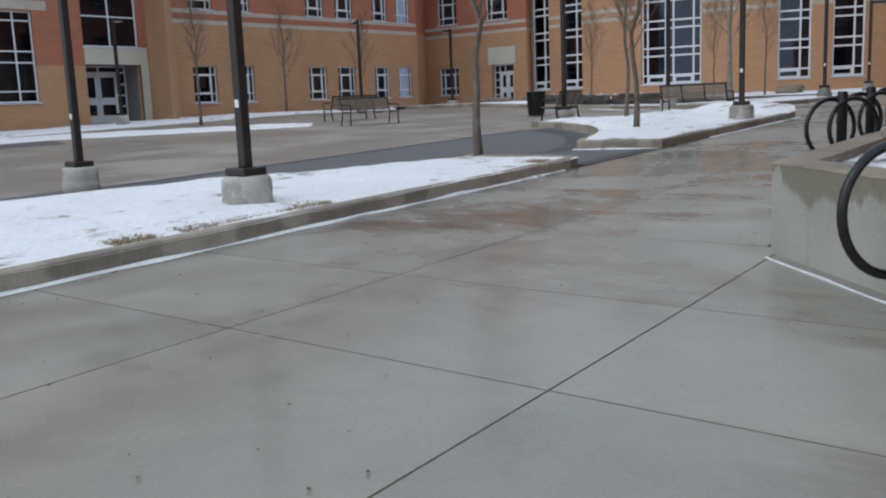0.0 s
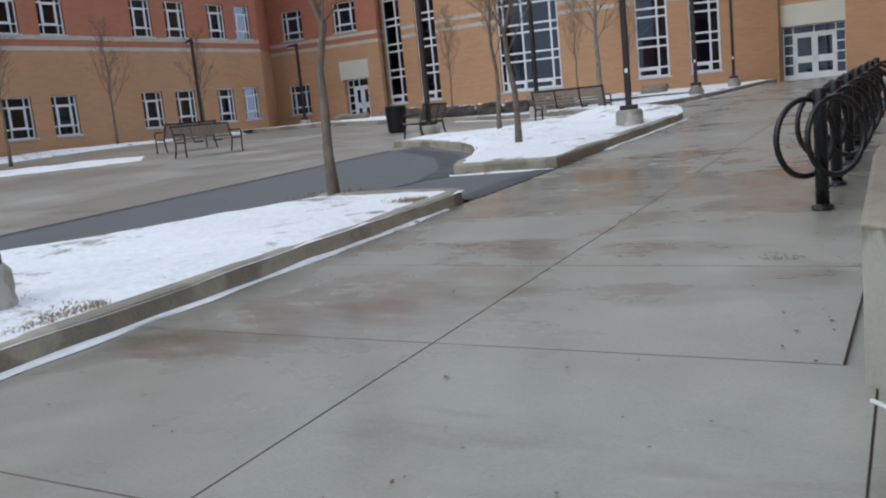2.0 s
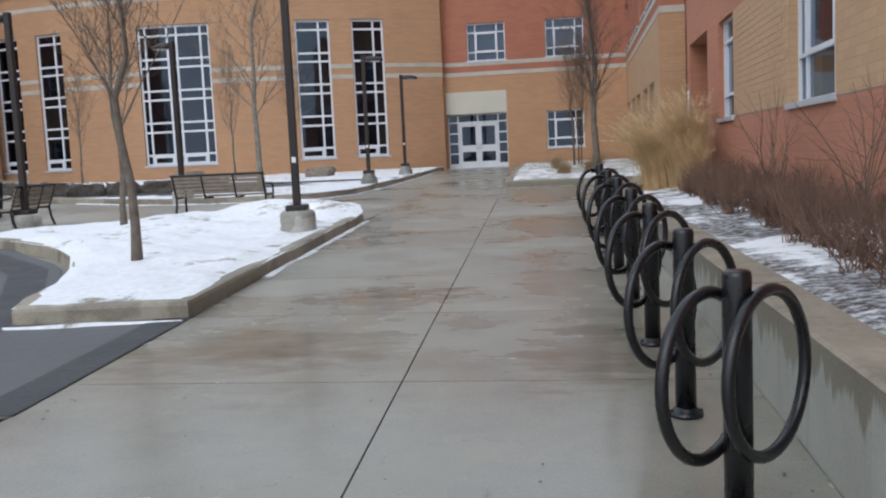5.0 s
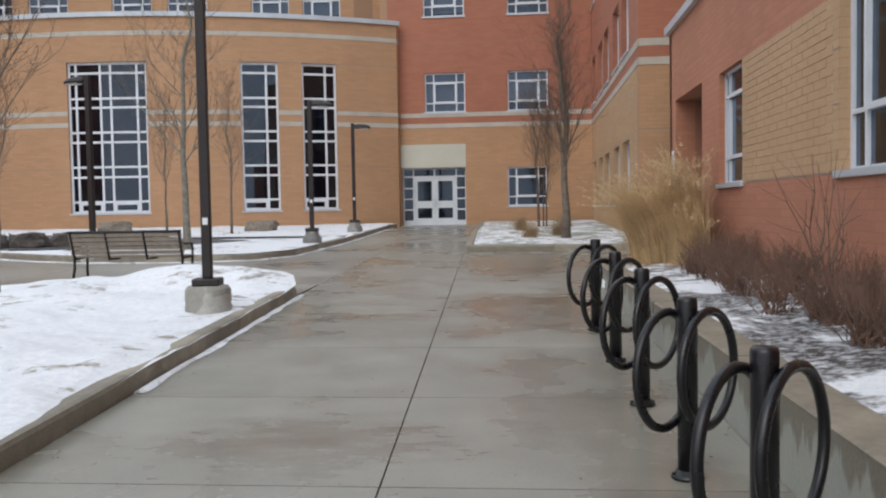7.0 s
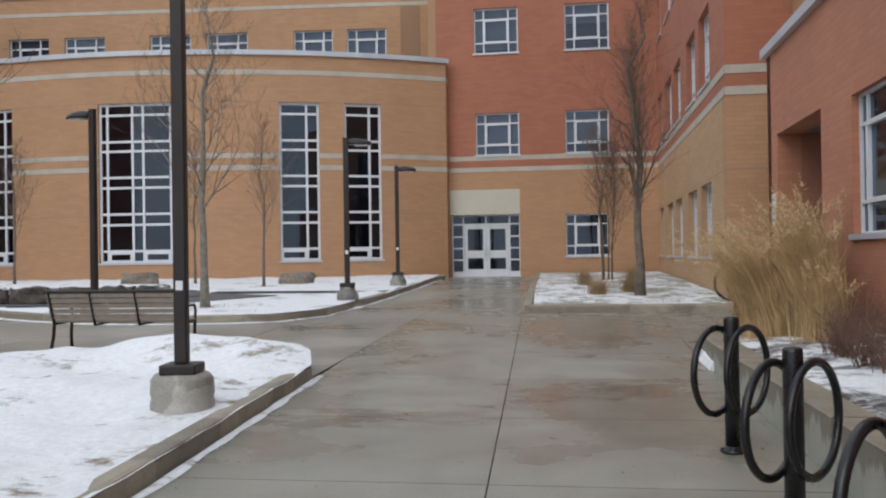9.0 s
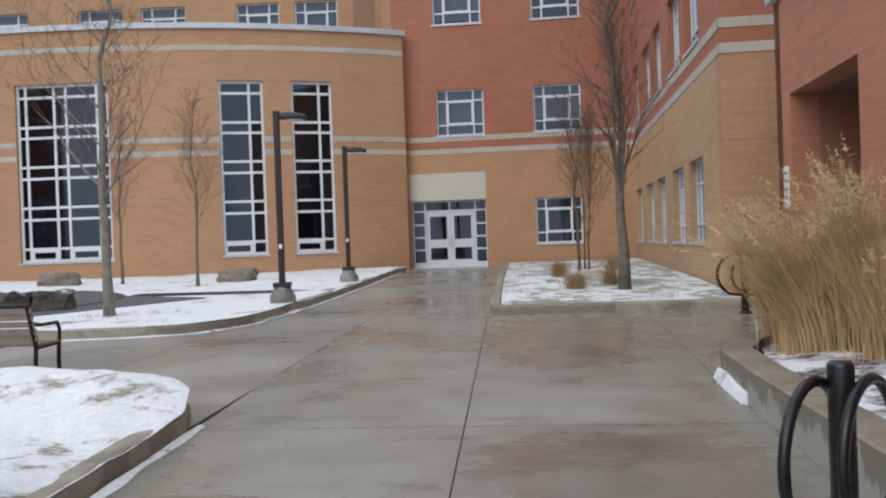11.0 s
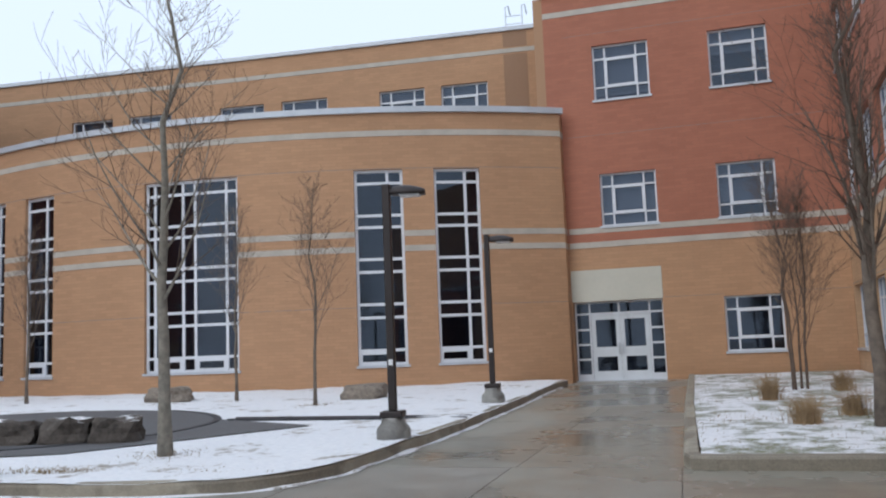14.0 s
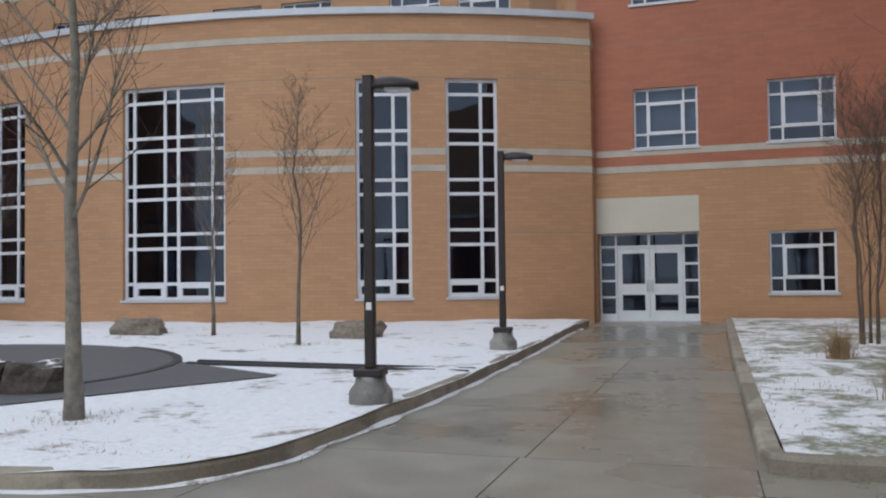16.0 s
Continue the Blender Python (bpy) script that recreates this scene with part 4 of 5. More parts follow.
window(near, ny(22.15), ny(20.1), 2.68, 5.0, [0.2, 0.6, 0.2], [0.25, 0.5, 0.25], "large white-framed window with a pale sill", (1, 1, 0.045), 0, M_GLASS, 0.14, 0.045)
window(near, ny(15.5), ny(13.5), 2.68, 5.0, [0.2, 0.6, 0.2], [0.25, 0.5, 0.25], "large white-framed window with a pale sill", (1, 1, 0.045), 0, M_GLASS, 0.14, 0.045)
interior("interior_near", near, 4.2, 22.6, 1.6, 5.9, 0, 1.8)
wall("wall_near_south", straight(NX, 9.9, 14.0, 9.9), 0.405, 14.68, 0.3, 6.0, [], Layers([(6, 0)]), [M_RED], "red brick south end of the low wing", 0.3)
north_end = straight(3.0, 32.8, NX, 32.8)
wall("wall_near_end", north_end, 0, 3.68, 0.6, 6.0, [], Layers([(6, 0)]), [M_RED2], "red brick end of the low wing", 0.3)
# porch recess
bm = bmesh.new()
for r in ((NX + 0.4, 1.6, 32.05, 32.4, 0.9, 4.52), (NX + 0.4, 1.6, 28.9, 29.2, 0.9, 4.52), (1.6, 1.8, 28.9, 32.4, 0.9, 4.52)):
    box(bm, *r)
tagged(mesh_object("wall_porch", bm, M_RED), "red brick walls of a recessed porch", "wall", kind="structure")
bm = box(bmesh.new(), NX + 0.4, 1.8, 28.9, 32.4, 4.52, 4.62)
tagged(mesh_object("ceiling", bm, M_GREYFR), "dark soffit of the porch", "ceiling", kind="structure")
window(straight(0.9, 31.4, 0.9, 29.3), 0.1, 2.0, 1.5, 4.4, [0.5, 0.5], [0.2, 0.5, 0.3], "white-framed porch glazing", None, 0, M_GLASSB, 0.05)
# storey set back above the low wing
back_up = straight(0.3, 35.0, 0.3, 10.2)
wall("wall_upper_wing", back_up, 0, 24.8, 5.8, 12.0, [(2.0, 3.9, 6.8, 8.9), (9.5, 11.4, 6.8, 8.9)], Layers([(12, 0)]), [M_TAN], "tan brick storey above the low wing", 0.3)
window(back_up, 2.0, 3.9, 6.8, 8.9, [0.25, 0.75], [0.25, 0.5, 0.25], "white-framed window above the low wing", (1, 1, 0.08), 0, M_GLASSB)
window(back_up, 9.5, 11.4, 6.8, 8.9, [0.25, 0.75], [0.25, 0.5, 0.25], "white-framed window above the low wing", (1, 1, 0.08), 0, M_GLASSB)
interior("interior_upper_wing", back_up, 0.3, 24.4, 6.2, 11.8)
bm = bmesh.new()
box(bm, NX + 0.4, 0.3, 10.3, 32.9, 5.7, 5.8)
box(bm, -9.4, 14, 51.3, 70, 13.6, 13.7)
box(bm, -0.7, 14, 35.5, 52, 14.6, 14.7)
box(bm, 0.7, 14, 10.6, 34.9, 11.6, 11.7)
tagged(mesh_object("roof", bm, M_ROOF), "flat gravel roofs behind the parapets", "roof", kind="structure")
bm = bmesh.new()
vs = [bm.verts.new((*round_hall(u, 0.5, 9.6).xy, 9.6)) for u in np.linspace(-13.4, UE, 24)] + [bm.verts.new(p) for p in ((-9.3, 55, 9.6), (-34, 55, 9.6))]
bm.faces.new(vs)
tagged(mesh_object("roof_hall", bm, M_ROOF), "flat gravel roof of the hall", "roof", kind="structure")

# west facade
WWX = -34.0
wv = lambda y: y - 9.0
west_in = lambda u, t, z: Vector((WWX - t, 9.0 + u, z))
low_w = [(28.0, 29.3), (30.2, 31.45), (34.95, 36.2), (37.0, 38.3), (39.8, 41.0), (41.7, 42.9)]
holes = [(wv(a), wv(b), z0, z1) for a, b in low_w for z0, z1 in ((2.3, 3.95), (6.4, 8.1), (10.4, 12.1))] + [(wv(17.0), wv(20.9), 2.5, 5.9), (wv(22.9), wv(25.4), 1.5, 3.95), (wv(22.9), wv(25.4), 4.65, 9.5)]
wall("wall_west", west_in, 0, wv(43.4), 0.9, 14.0, holes, Layers([(B2[1], 0), (14, 1)], [(0, wv(26), 3.9, 14, 1)]), THREE, "tan and red brick west facade with paired windows", 0.3)
trim("trim_west", west_in, [(wv(26), wv(43.4), *B1), (wv(26), wv(43.4), *B2), (0, wv(43.4), 13.2, 13.36), (wv(16.5), wv(21.5), 5.95, 6.3)], M_BAND, "pale stone bands on the west facade")
trim("coping_west", west_in, [(0, wv(43.4), 14.0, 14.14)], M_CAP, "grey metal coping", 0, -0.08, 0.5)
for a, b, z0, z1 in holes[:18]:
    window(west_in, a, b, z0, z1, *SQ, "square white-framed window in the west facade", (1, 1, 0.07), 0, M_GLASS)
window(west_in, wv(17.0), wv(20.9), 2.5, 5.9, [0.18, 0.26, 0.1, 0.28, 0.18], [0.12, 0.38, 0.14, 0.36, 0.14], "large white-framed hall window in the west facade", None, 0, M_GLASS)
window(west_in, wv(22.9), wv(25.4), 4.65, 9.5, [1, 1], [1, 1, 1, 1], "dark glazed screen over an entrance", None, 0, M_GLASS)
interior("interior_west", west_in, 0.2, wv(43.2), 1.2, 13.8)
trim("door_panel_trim", west_in, [(wv(22.9), wv(25.4), 3.95, 4.65), (wv(25.4), wv(25.75), 1.6, 4.65)], M_PANEL, "pale panel over an entrance", 0, -0.03, 0.1)
entrance("door_2", west_in, wv(22.9), wv(25.4), 1.62, 3.95, wv(23.2), wv(25.0), 3.65, "glazed entrance doors deep in a recess", 1.25)
bm = bmesh.new()
for r in ((-35.4, -34.3, 22.6, 22.9, 1.2, 4.2), (-35.4, -34.3, 25.4, 25.7, 1.2, 4.2), (-35.4, -34.3, 22.9, 25.4, 3.955, 4.2)):
    box(bm, *r)
tagged(mesh_object("wall_recess", bm, M_GREYFR), "dark lining of the entrance recess", "wall", kind="structure")
bm = box(bmesh.new(), -34.0, -32.6, 25.8, 26.15, 1.2, 14.0)
tagged(mesh_object("wall_west_return", bm, M_TAN), "tan brick pier beside an entrance", "wall", kind="structure")
# link between the west facade and the round hall
link = straight(-36.8, 46.9, -28.0, 46.9)
lu = lambda x: x + 36.8
holes = [(lu(-35.2), lu(-33.75), 2.33, 3.98), (lu(-31.3), lu(-29.75), 1.5, 3.95), (lu(-35.2), lu(-33.75), 6.5, 8.1), (lu(-31.6), lu(-30.1), 6.5, 8.1)]
wall("wall_link", link, 0, 8.0, 0.9, 14.0, holes, Layers([(B2[1], 0), (14, 1)]), THREE, "tan and red brick link wall with a door", 0.3)
trim("trim_link", link, [(0, 8.0, *B1), (0, 8.0, *B2)], M_BAND, "pale stone bands")
for i in (0, 2, 3):
    a, b, z0, z1 = holes[i]
    window(link, a, b, z0, z1, *SQ, "square white-framed window in the link wall", (1, 1, 0.07))
entrance("door_3", link, holes[1][0], holes[1][1], 1.62, 3.95, holes[1][0] + 0.42, holes[1][1] - 0.12, 3.5, "single pale door with a side light under a cream panel")
trim("door_panel_trim", link, [(lu(-31.5), lu(-29.6), 3.95, 4.95)], M_PANEL, "plain cream panel above a door", 0, -0.03, 0.1)
interior("interior_link", link, 0.2, 7.0, 1.2, 13.8)
wall("wall_west_end", straight(-34.0, 43.4, -36.2, 46.9), 0, 4.13, 0.9, 14.0, [], Layers([(B2[1], 0), (14, 1)]), THREE, "tan and red brick corner", 0.3)


# ---- things along the walk ----
def lamp_post(x, y, z, yaw, height=3.62, small=False):
    ob = thing("street_lamp", pose(x, y, z, 0, 0, yaw), "dark bronze lamp post on a round concrete base", "street lamp", "lamp posts on the campus")
    if small:
        foot = [(0.235, -0.1), (0.235, 0.17), (0.225, 0.2), (0.17, 0.27), (0.16, 0.345)]
    else:
        foot = [(0.262, -0.1), (0.268, 0.1), (0.256, 0.14), (0.266, 0.18), (0.26, 0.3), (0.225, 0.345)]
    part("footing", turned(bmesh.new(), foot, 26), M_BASED if small else M_BASEC, ob, "damp chipped concrete footing", True)
    part("base_plate", box(bmesh.new(), -0.155, 0.155, -0.155, 0.155, 0.345, 0.43, 0.015), M_POLE, ob)
    part("pole", box(bmesh.new(), -0.055, 0.055, -0.055, 0.055, 0.43, height, 0.012), M_POLE, ob)
    part("label_plate", box(bmesh.new(), -0.03, 0.03, -0.059, -0.0555, 1.05, 1.13, 0), M_SIGN, ob, "small white sticker")
    bm = bmesh.new()
    rows = []
    for k in range(11):
        f = k / 10
        half = 0.035 + 0.125 * math.sin(math.pi * min(1.0, 0.06 + 0.88 * f)) ** 0.7
        crown = 0.05 + 0.085 * math.sin(math.pi * min(1.0, 0.22 + 0.66 * f))
        base = height - 0.135 - 0.02 * f
        rows.append([bm.verts.new((0.05 + 0.50 * f, half * math.cos(q), base + crown * max(0.0, math.sin(q)))) for q in [math.pi * i / 10 for i in range(11)]])
    for p, q in zip(rows, rows[1:]):
        for i in range(10):
            bm.faces.new((p[i], q[i], q[i + 1], p[i + 1]))
        bm.faces.new((p[0], p[10], q[10], q[0]))
    bm.faces.new(rows[0])
    bm.faces.new(rows[-1][::-1])
    bmesh.ops.recalc_face_normals(bm, faces=list(bm.faces))
    head = part("lamp_head", bm, M_POLE, ob, "", True)
    part("arm", box(bmesh.new(), 0.045, 0.16, -0.03, 0.03, height - 0.125, height - 0.06, 0.006), M_POLE, ob)
    part("pole_cap", box(bmesh.new(), -0.06, 0.06, -0.06, 0.06, height, height + 0.012, 0.004), M_POLE, ob)
    part("lens", box(bmesh.new(), 0.20, 0.48, -0.10, 0.10, height - 0.175, height - 0.14, 0.01), M_LENS, head, "pale lamp lens")
    return ob


def bed_z(x, y):
    return ground(x, y) + 0.14


for x, y, yaw, on in ((-7.62, 9.3, 0, 1), (-12.8, 10.35, 0, 0), (-7.47, 22.95, 8, 1), (-13.45, 25.4, 180, 0), (-13.1, 31.4, 170, 0), (-9.08, 34.65, 8, 1), (-9.17, 40.6, 8, 1), (-28.6, 33.0, 150, 0), (-29.5, 40.8, 180, 0), (-31.6, 22.8, 0, 1)):
    by_door = 34 < y < 43 and x > -12
    lamp_post(x, y, ground(x, y) + (0.1 if on else 0.02), yaw, (3.42 if y > 38 else 3.56) if by_door else 3.98, by_door)


def bike_rack(x, y, z, mats, label, turn=52.0):
    ob = thing("bike_rack", pose(x, y, z, 0, 0, turn), label, "bike rack", "bike racks along the walk")
    part("post", turned(bmesh.new(), [(0.053, 0.0), (0.053, 0.935), (0.05, 0.95), (0.042, 0.957)], 18), mats[0], ob, "", True)
    part("base_flange", turned(bmesh.new(), [(0.088, 0.0), (0.088, 0.012), (0.07, 0.022), (0.06, 0.04), (0.054, 0.045)], 18), mats[0], ob, "", True)
    for a in range(4):
        c, s = math.cos(radians(45 + 90 * a)) * 0.075, math.sin(radians(45 + 90 * a)) * 0.075
        part("bolt", turned(bmesh.new(), [(0.010, 0.012), (0.010, 0.03)], 6, c, s), mats[0], ob)
    for sgn in (-1, 1):
        pts = [(sgn * 0.082 + 0.292 * math.cos(t), -sgn * 0.078, 0.575 + 0.305 * math.sin(t)) for t in np.linspace(0, 2 * math.pi, 40, endpoint=False)]
        part("ring", tube(bmesh.new(), pts, 0.024, 9, closed=True), mats[1], ob, "", True)
    return ob


for k, y in enumerate((13.43, 14.74, 16.25, 17.65, 19.2, 20.7, 22.35)):
    x = -2.82 - 0.0275 * (y - 13.43)
    bike_rack(x, y, ground(x, y) + 0.004, (M_BLACK, M_BLACK), "black steel bike rack post with two rings")
bike_rack(-0.93, 7.75, ground(-1, 7.7) + 0.004, (M_BLACK, M_BLACK), "black steel bike rack post beside the planter wall")
for x, y in ((-1.35, 32.3), (-1.0, 31.0)):
    bike_rack(x, y, ground(x, y) + 0.004, (M_RUST, M_BLACK), "rust-stained bike rack post with two rings", 8)


def bench(x, y, z, yaw, label="black iron bench with weathered grey slats"):
    """A bench 1.95 m long; it faces its own -y."""
    ob = thing("bench", pose(x, y, z, 0, 0, yaw), label, "bench", "benches on the plaza")
    L = 0.98
    for s in (-1, 1):
        bm = bmesh.new()
        px = s * (L - 0.04)
        tube(bm, [(px, -0.24, 0), (px, -0.22, 0.2), (px, -0.24, 0.41), (px, 0.2, 0.40), (px, 0.27, 0.62), (px, 0.34, 0.84)], 0.024, 6)
        tube(bm, [(px, 0.30, 0), (px, 0.22, 0.22), (px, 0.2, 0.40)], 0.024, 6)
        tube(bm, [(px, -0.24, 0.41), (px, -0.26, 0.55), (px, -0.22, 0.63), (px, 0.1, 0.63), (px, 0.28, 0.66)], 0.02, 6)
        part("end_frame", bm, M_IRON, ob)
    for px in (-0.33, 0.33):
        bm = bmesh.new()
        tube(bm, [(px, -0.2, 0.39), (px, 0.2, 0.385), (px, 0.34, 0.83)], 0.02, 6)
        part("brace", bm, M_IRON, ob)
    for k in range(5):
        part("seat_slat", box(bmesh.new(), -L, L, -0.23 + 0.087 * k, -0.155 + 0.087 * k, 0.415, 0.44, 0.006), M_WOOD, ob)
    for k in range(5):
        z0 = 0.47 + 0.074 * k
        y0 = 0.215 + 0.024 * k
        bm = box(bmesh.new(), -L, L, y0, y0 + 0.025, z0, z0 + 0.062, 0.005)
        part("back_slat", bm, M_WOOD, ob)
    part("top_rail", tube(bmesh.new(), [(-L, 0.345, 0.85), (L, 0.345, 0.85)], 0.022, 6), M_IRON, ob)
    return ob


for x, y, yaw in ((-10.45, 27.55, 180), (-13.95, 26.0, -78), (-20.0, 24.4, 80), (-22.9, 26.4, 262)):
    bench(x, y, ground(x, y) + 0.006, yaw)

# litter bin beside the bench
bx, by = -16.65, 28.9
bin_ob = thing("litter_bin", pose(bx, by, ground(bx, by) + 0.006), "black slatted steel litter bin beside a bench", "bin")
part("body", turned(bmesh.new(), [(0.24, 0.0), (0.25, 0.05), (0.285, 0.7), (0.30, 0.76)], 20), M_IRON, bin_ob, "", True)
for a in range(20):
    t = 2 * math.pi * a / 20
    part("slat", tube(bmesh.new(), [(0.262 * math.cos(t), 0.262 * math.sin(t), 0.05), (0.305 * math.cos(t), 0.305 * math.sin(t), 0.74)], 0.012, 4), M_IRON, bin_ob)
part("rim", tube(bmesh.new(), [(0.30 * math.cos(t), 0.30 * math.sin(t), 0.77) for t in np.linspace(0, 2 * math.pi, 24, endpoint=False)], 0.025, 6, closed=True), M_IRON, bin_ob)

# planter beside the racks: cast wall with a flat level top, diagonal front
PL_END = 28.3
outer = [(-0.75, 8.0), (-2.18, 9.4)] + [(planter_x(y), y) for y in (12, 16, 20, 24, 26.0)] + [(planter_x(27.2) + 0.03, 27.2), (-2.35, 28.0), (-1.9, 28.5), (-0.75, 28.7)]
top_z = lambda y: float(np.interp(y, [8, 9.4, 14, 20, 26, 29], [1.325, 1.345, 1.39, 1.435, 1.48, 1.52]))


def planter_wall():
    line = []
    for p, q in zip(outer, outer[1:]):
        k = max(1, int(math.dist(p, q) / 0.5))
        line += [(p[0] + (q[0] - p[0]) * i / k, p[1] + (q[1] - p[1]) * i / k) for i in range(k)]
    line.append(outer[-1])
    bw, bc = bmesh.new(), bmesh.new()
    rw, rc = [], []
    for i, p in enumerate(line):
        a, b = Vector(line[max(0, i - 1)]), Vector(line[min(len(line) - 1, i + 1)])
        d = (b - a).normalized()
        inn = Vector((d.y, -d.x))
        w0, w1 = Vector(p), Vector(p) + inn * 0.28
        z0, z1 = ground(*p) - 0.1, top_z(p[1])
        rw.append([bw.verts.new(c) for c in ((w0.x, w0.y, z0), (w0.x, w0.y, z1 - 0.022), (w1.x, w1.y, z1 - 0.022), (w1.x, w1.y, z0))])
        e0, e1 = w0 - inn * 0.004, w1 + inn * 0.004
        f0 = w0 + inn * 0.02
        rc.append([bc.verts.new(c) for c in ((e0.x, e0.y, z1 - 0.022), (e0.x, e0.y, z1 - 0.012), (f0.x, f0.y, z1), (e1.x, e1.y, z1), (e1.x, e1.y, z1 - 0.022))])
    for bm, rows in ((bw, rw), (bc, rc)):
        for a, b in zip(rows, rows[1:]):
            n = len(a)
            for k in range(n):
                bm.faces.new((a[k], a[(k + 1) % n], b[(k + 1) % n], b[k]))
        bm.faces.new(rows[0][::-1])
        bm.faces.new(rows[-1])
        bmesh.ops.recalc_face_normals(bm, faces=list(bm.faces))
    uvl = bw.loops.layers.uv.new("UVMap")
    for f in bw.faces:
        for lp in f.loops:
            p = lp.vert.co
            lp[uvl].uv = (p.y + 0.4 * p.x, top_z(p.y) - p.z)
    ob = thing("planter_wall", Matrix.Identity(4), "low cast concrete planter wall with a stained top", "wall", kind="structure")
    part("wall_body", bw, M_WALLC, ob)
    part("wall_top", bc, M_COPE, ob, "brown-stained weathered top")
    for y in (12.55, 15.6, 18.65, 21.7, 24.75):
        x = planter_x(y)
        part("joint", box(bmesh.new(), x - 0.006, x + 0.285, y - 0.008, y + 0.008, top_z(y) - 0.2, top_z(y) + 0.002), M_JOINT, ob, "dark sawn joint")


planter_wall()
inner_a = [(-0.75, 8.35), (-1.95, 9.6)] + [(planter_x(y) + 0.26, y) for y in (12, 16, 20, 24, 26.0)] + [(-2.2, 27.6), (-1.5, 28.3)]
inner_b = [(-0.70, 8.4), (-0.70, 9.6), (-0.70, 12), (-0.70, 16), (-0.70, 20), (-0.70, 24), (-0.70, 26), (-0.70, 27.6), (-0.70, 28.3)]
bed = surface("planter_bed", inner_a, inner_b, 160, 18, M_SNOWB, lambda x, y, s, w: top_z(y) - ground(x, y) - 0.07 + 0.10 * w + 0.035 * noise.noise((x * 2, y * 2, 4)), "snow lying over dark mulch in a planter")
sweep("slush_4", [(-0.9, 7.98), (-2.15, 9.2)], [(0, 0), (0.0, 0.012), (-0.015, 0.01), (-0.035, 0.003)], M_SNOW, "thin line of slush along the planter", 0.1, 0.8, "stuff", "snow")
sweep("slush_5", [(planter_x(26.0) - 0.005, 26.0), (planter_x(27.2) + 0.022, 27.2), (-2.358, 28.0), (-1.95, 28.48)], [(0, 0), (0.0, 0.10), (0.02, 0.09), (0.06, 0.003)], M_SNOW, "slush caught against the planter end", 0.1, 0.3, "stuff", "snow")


def ribbons(name, stems, mat, parent=None, label="", flat=False):
    """Many thin tapered stems as one mesh; each is a list of (point, half width)."""
    verts, faces = [], []
    for pts in stems:
        base = len(verts)
        n = 2 if flat else 3
        for i, (p, r) in enumerate(pts):
            q = pts[min(i + 1, len(pts) - 1)][0] - pts[max(i - 1, 0)][0]
            d = Vector(q).normalized()
            a = d.orthogonal().normalized() if abs(d.z) < 0.999 else Vector((1, 0, 0))
            b = d.cross(a)
            for k in range(n):
                t = 2 * math.pi * k / n + base * 0.7
                verts.append(tuple(Vector(p) + (a * math.cos(t) + b * math.sin(t)) * r))
        for i in range(len(pts) - 1):
            for k in range(n if n > 2 else 1):
                faces.append((base + i * n + k, base + i * n + (k + 1) % n, base + (i + 1) * n + (k + 1) % n, base + (i + 1) * n + k))
    return from_lists(name, verts, faces, mat, parent, label)


rnd = random.Random(7)


def twig_stems(x, y, z, height, spread, n, r0=0.006):
    out = []
    for _ in range(n):
        a, lean = rnd.uniform(0, 2 * math.pi), rnd.uniform(0.05, spread)
        h = height * rnd.uniform(0.55, 1.05)
        pts, p = [], Vector((x + rnd.gauss(0, 0.06), y + rnd.gauss(0, 0.06), z - 0.03))
        d = Vector((math.cos(a) * lean, math.sin(a) * lean, 1)).normalized()
        for i in range(5):
            pts.append((p.copy(), r0 * (1 - 0.18 * i)))
            d = (d + Vector((rnd.gauss(0, 0.16), rnd.gauss(0, 0.16), rnd.gauss(0, 0.06)))).normalized()
            p = p + d * h / 4
        out.append(pts)
        for q, r in pts[1:4]:
            for _ in range(2):
                e = (d + Vector((rnd.gauss(0, 0.7), rnd.gauss(0, 0.7), rnd.gauss(0.1, 0.4)))).normalized()
                out.append([(q, r * 0.7), (q + e * h * 0.16, r * 0.5), (q + e * h * 0.30 + Vector((0, 0, 0.03)), r * 0.25)])
    return out


def planted(x, y):
    """Height of the planter bed."""
    w = (x - planter_x(y) - 0.26) / (-0.70 - planter_x(y) - 0.26)
    return top_z(y) - 0.07 + 0.10 * w


for k in range(44):
    y = 14.6 + 12.0 * (k // 2) / 22 + rnd.uniform(-0.2, 0.2)
    x = (-1.45 if k % 2 else -0.98) + rnd.uniform(-0.14, 0.14)
    h = rnd.uniform(0.42, 0.66)
    ob = tagged(ribbons("shrub", twig_stems(x, y, planted(x, y), h, 0.85, 38), M_SHRUB), "leafless reddish-brown shrub in a snowy planter", "shrub", "shrubs in the planter")
for x, y, h in ((-1.55, 10.4, 0.35), (-1.2, 11.0, 0.4), (-1.1, 12.3, 0.5), (-1.25, 13.5, 0.6)):
    tagged(ribbons("shrub", twig_stems(x, y, planted(x, y), h, 0.6, 30), M_SHRUB), "small leafless shrub poking through snow", "shrub", "shrubs in the planter")
for x, y, h in ((-0.95, 18.2, 1.7), (-0.95, 16.4, 1.6), (-1.0, 21.5, 1.5)):
    tagged(ribbons("shrub", twig_stems(x, y, planted(x, y), h, 0.3, 7, 0.009), M_TWIG), "tall bare sapling against the brick wall", "shrub", "shrubs in the planter")


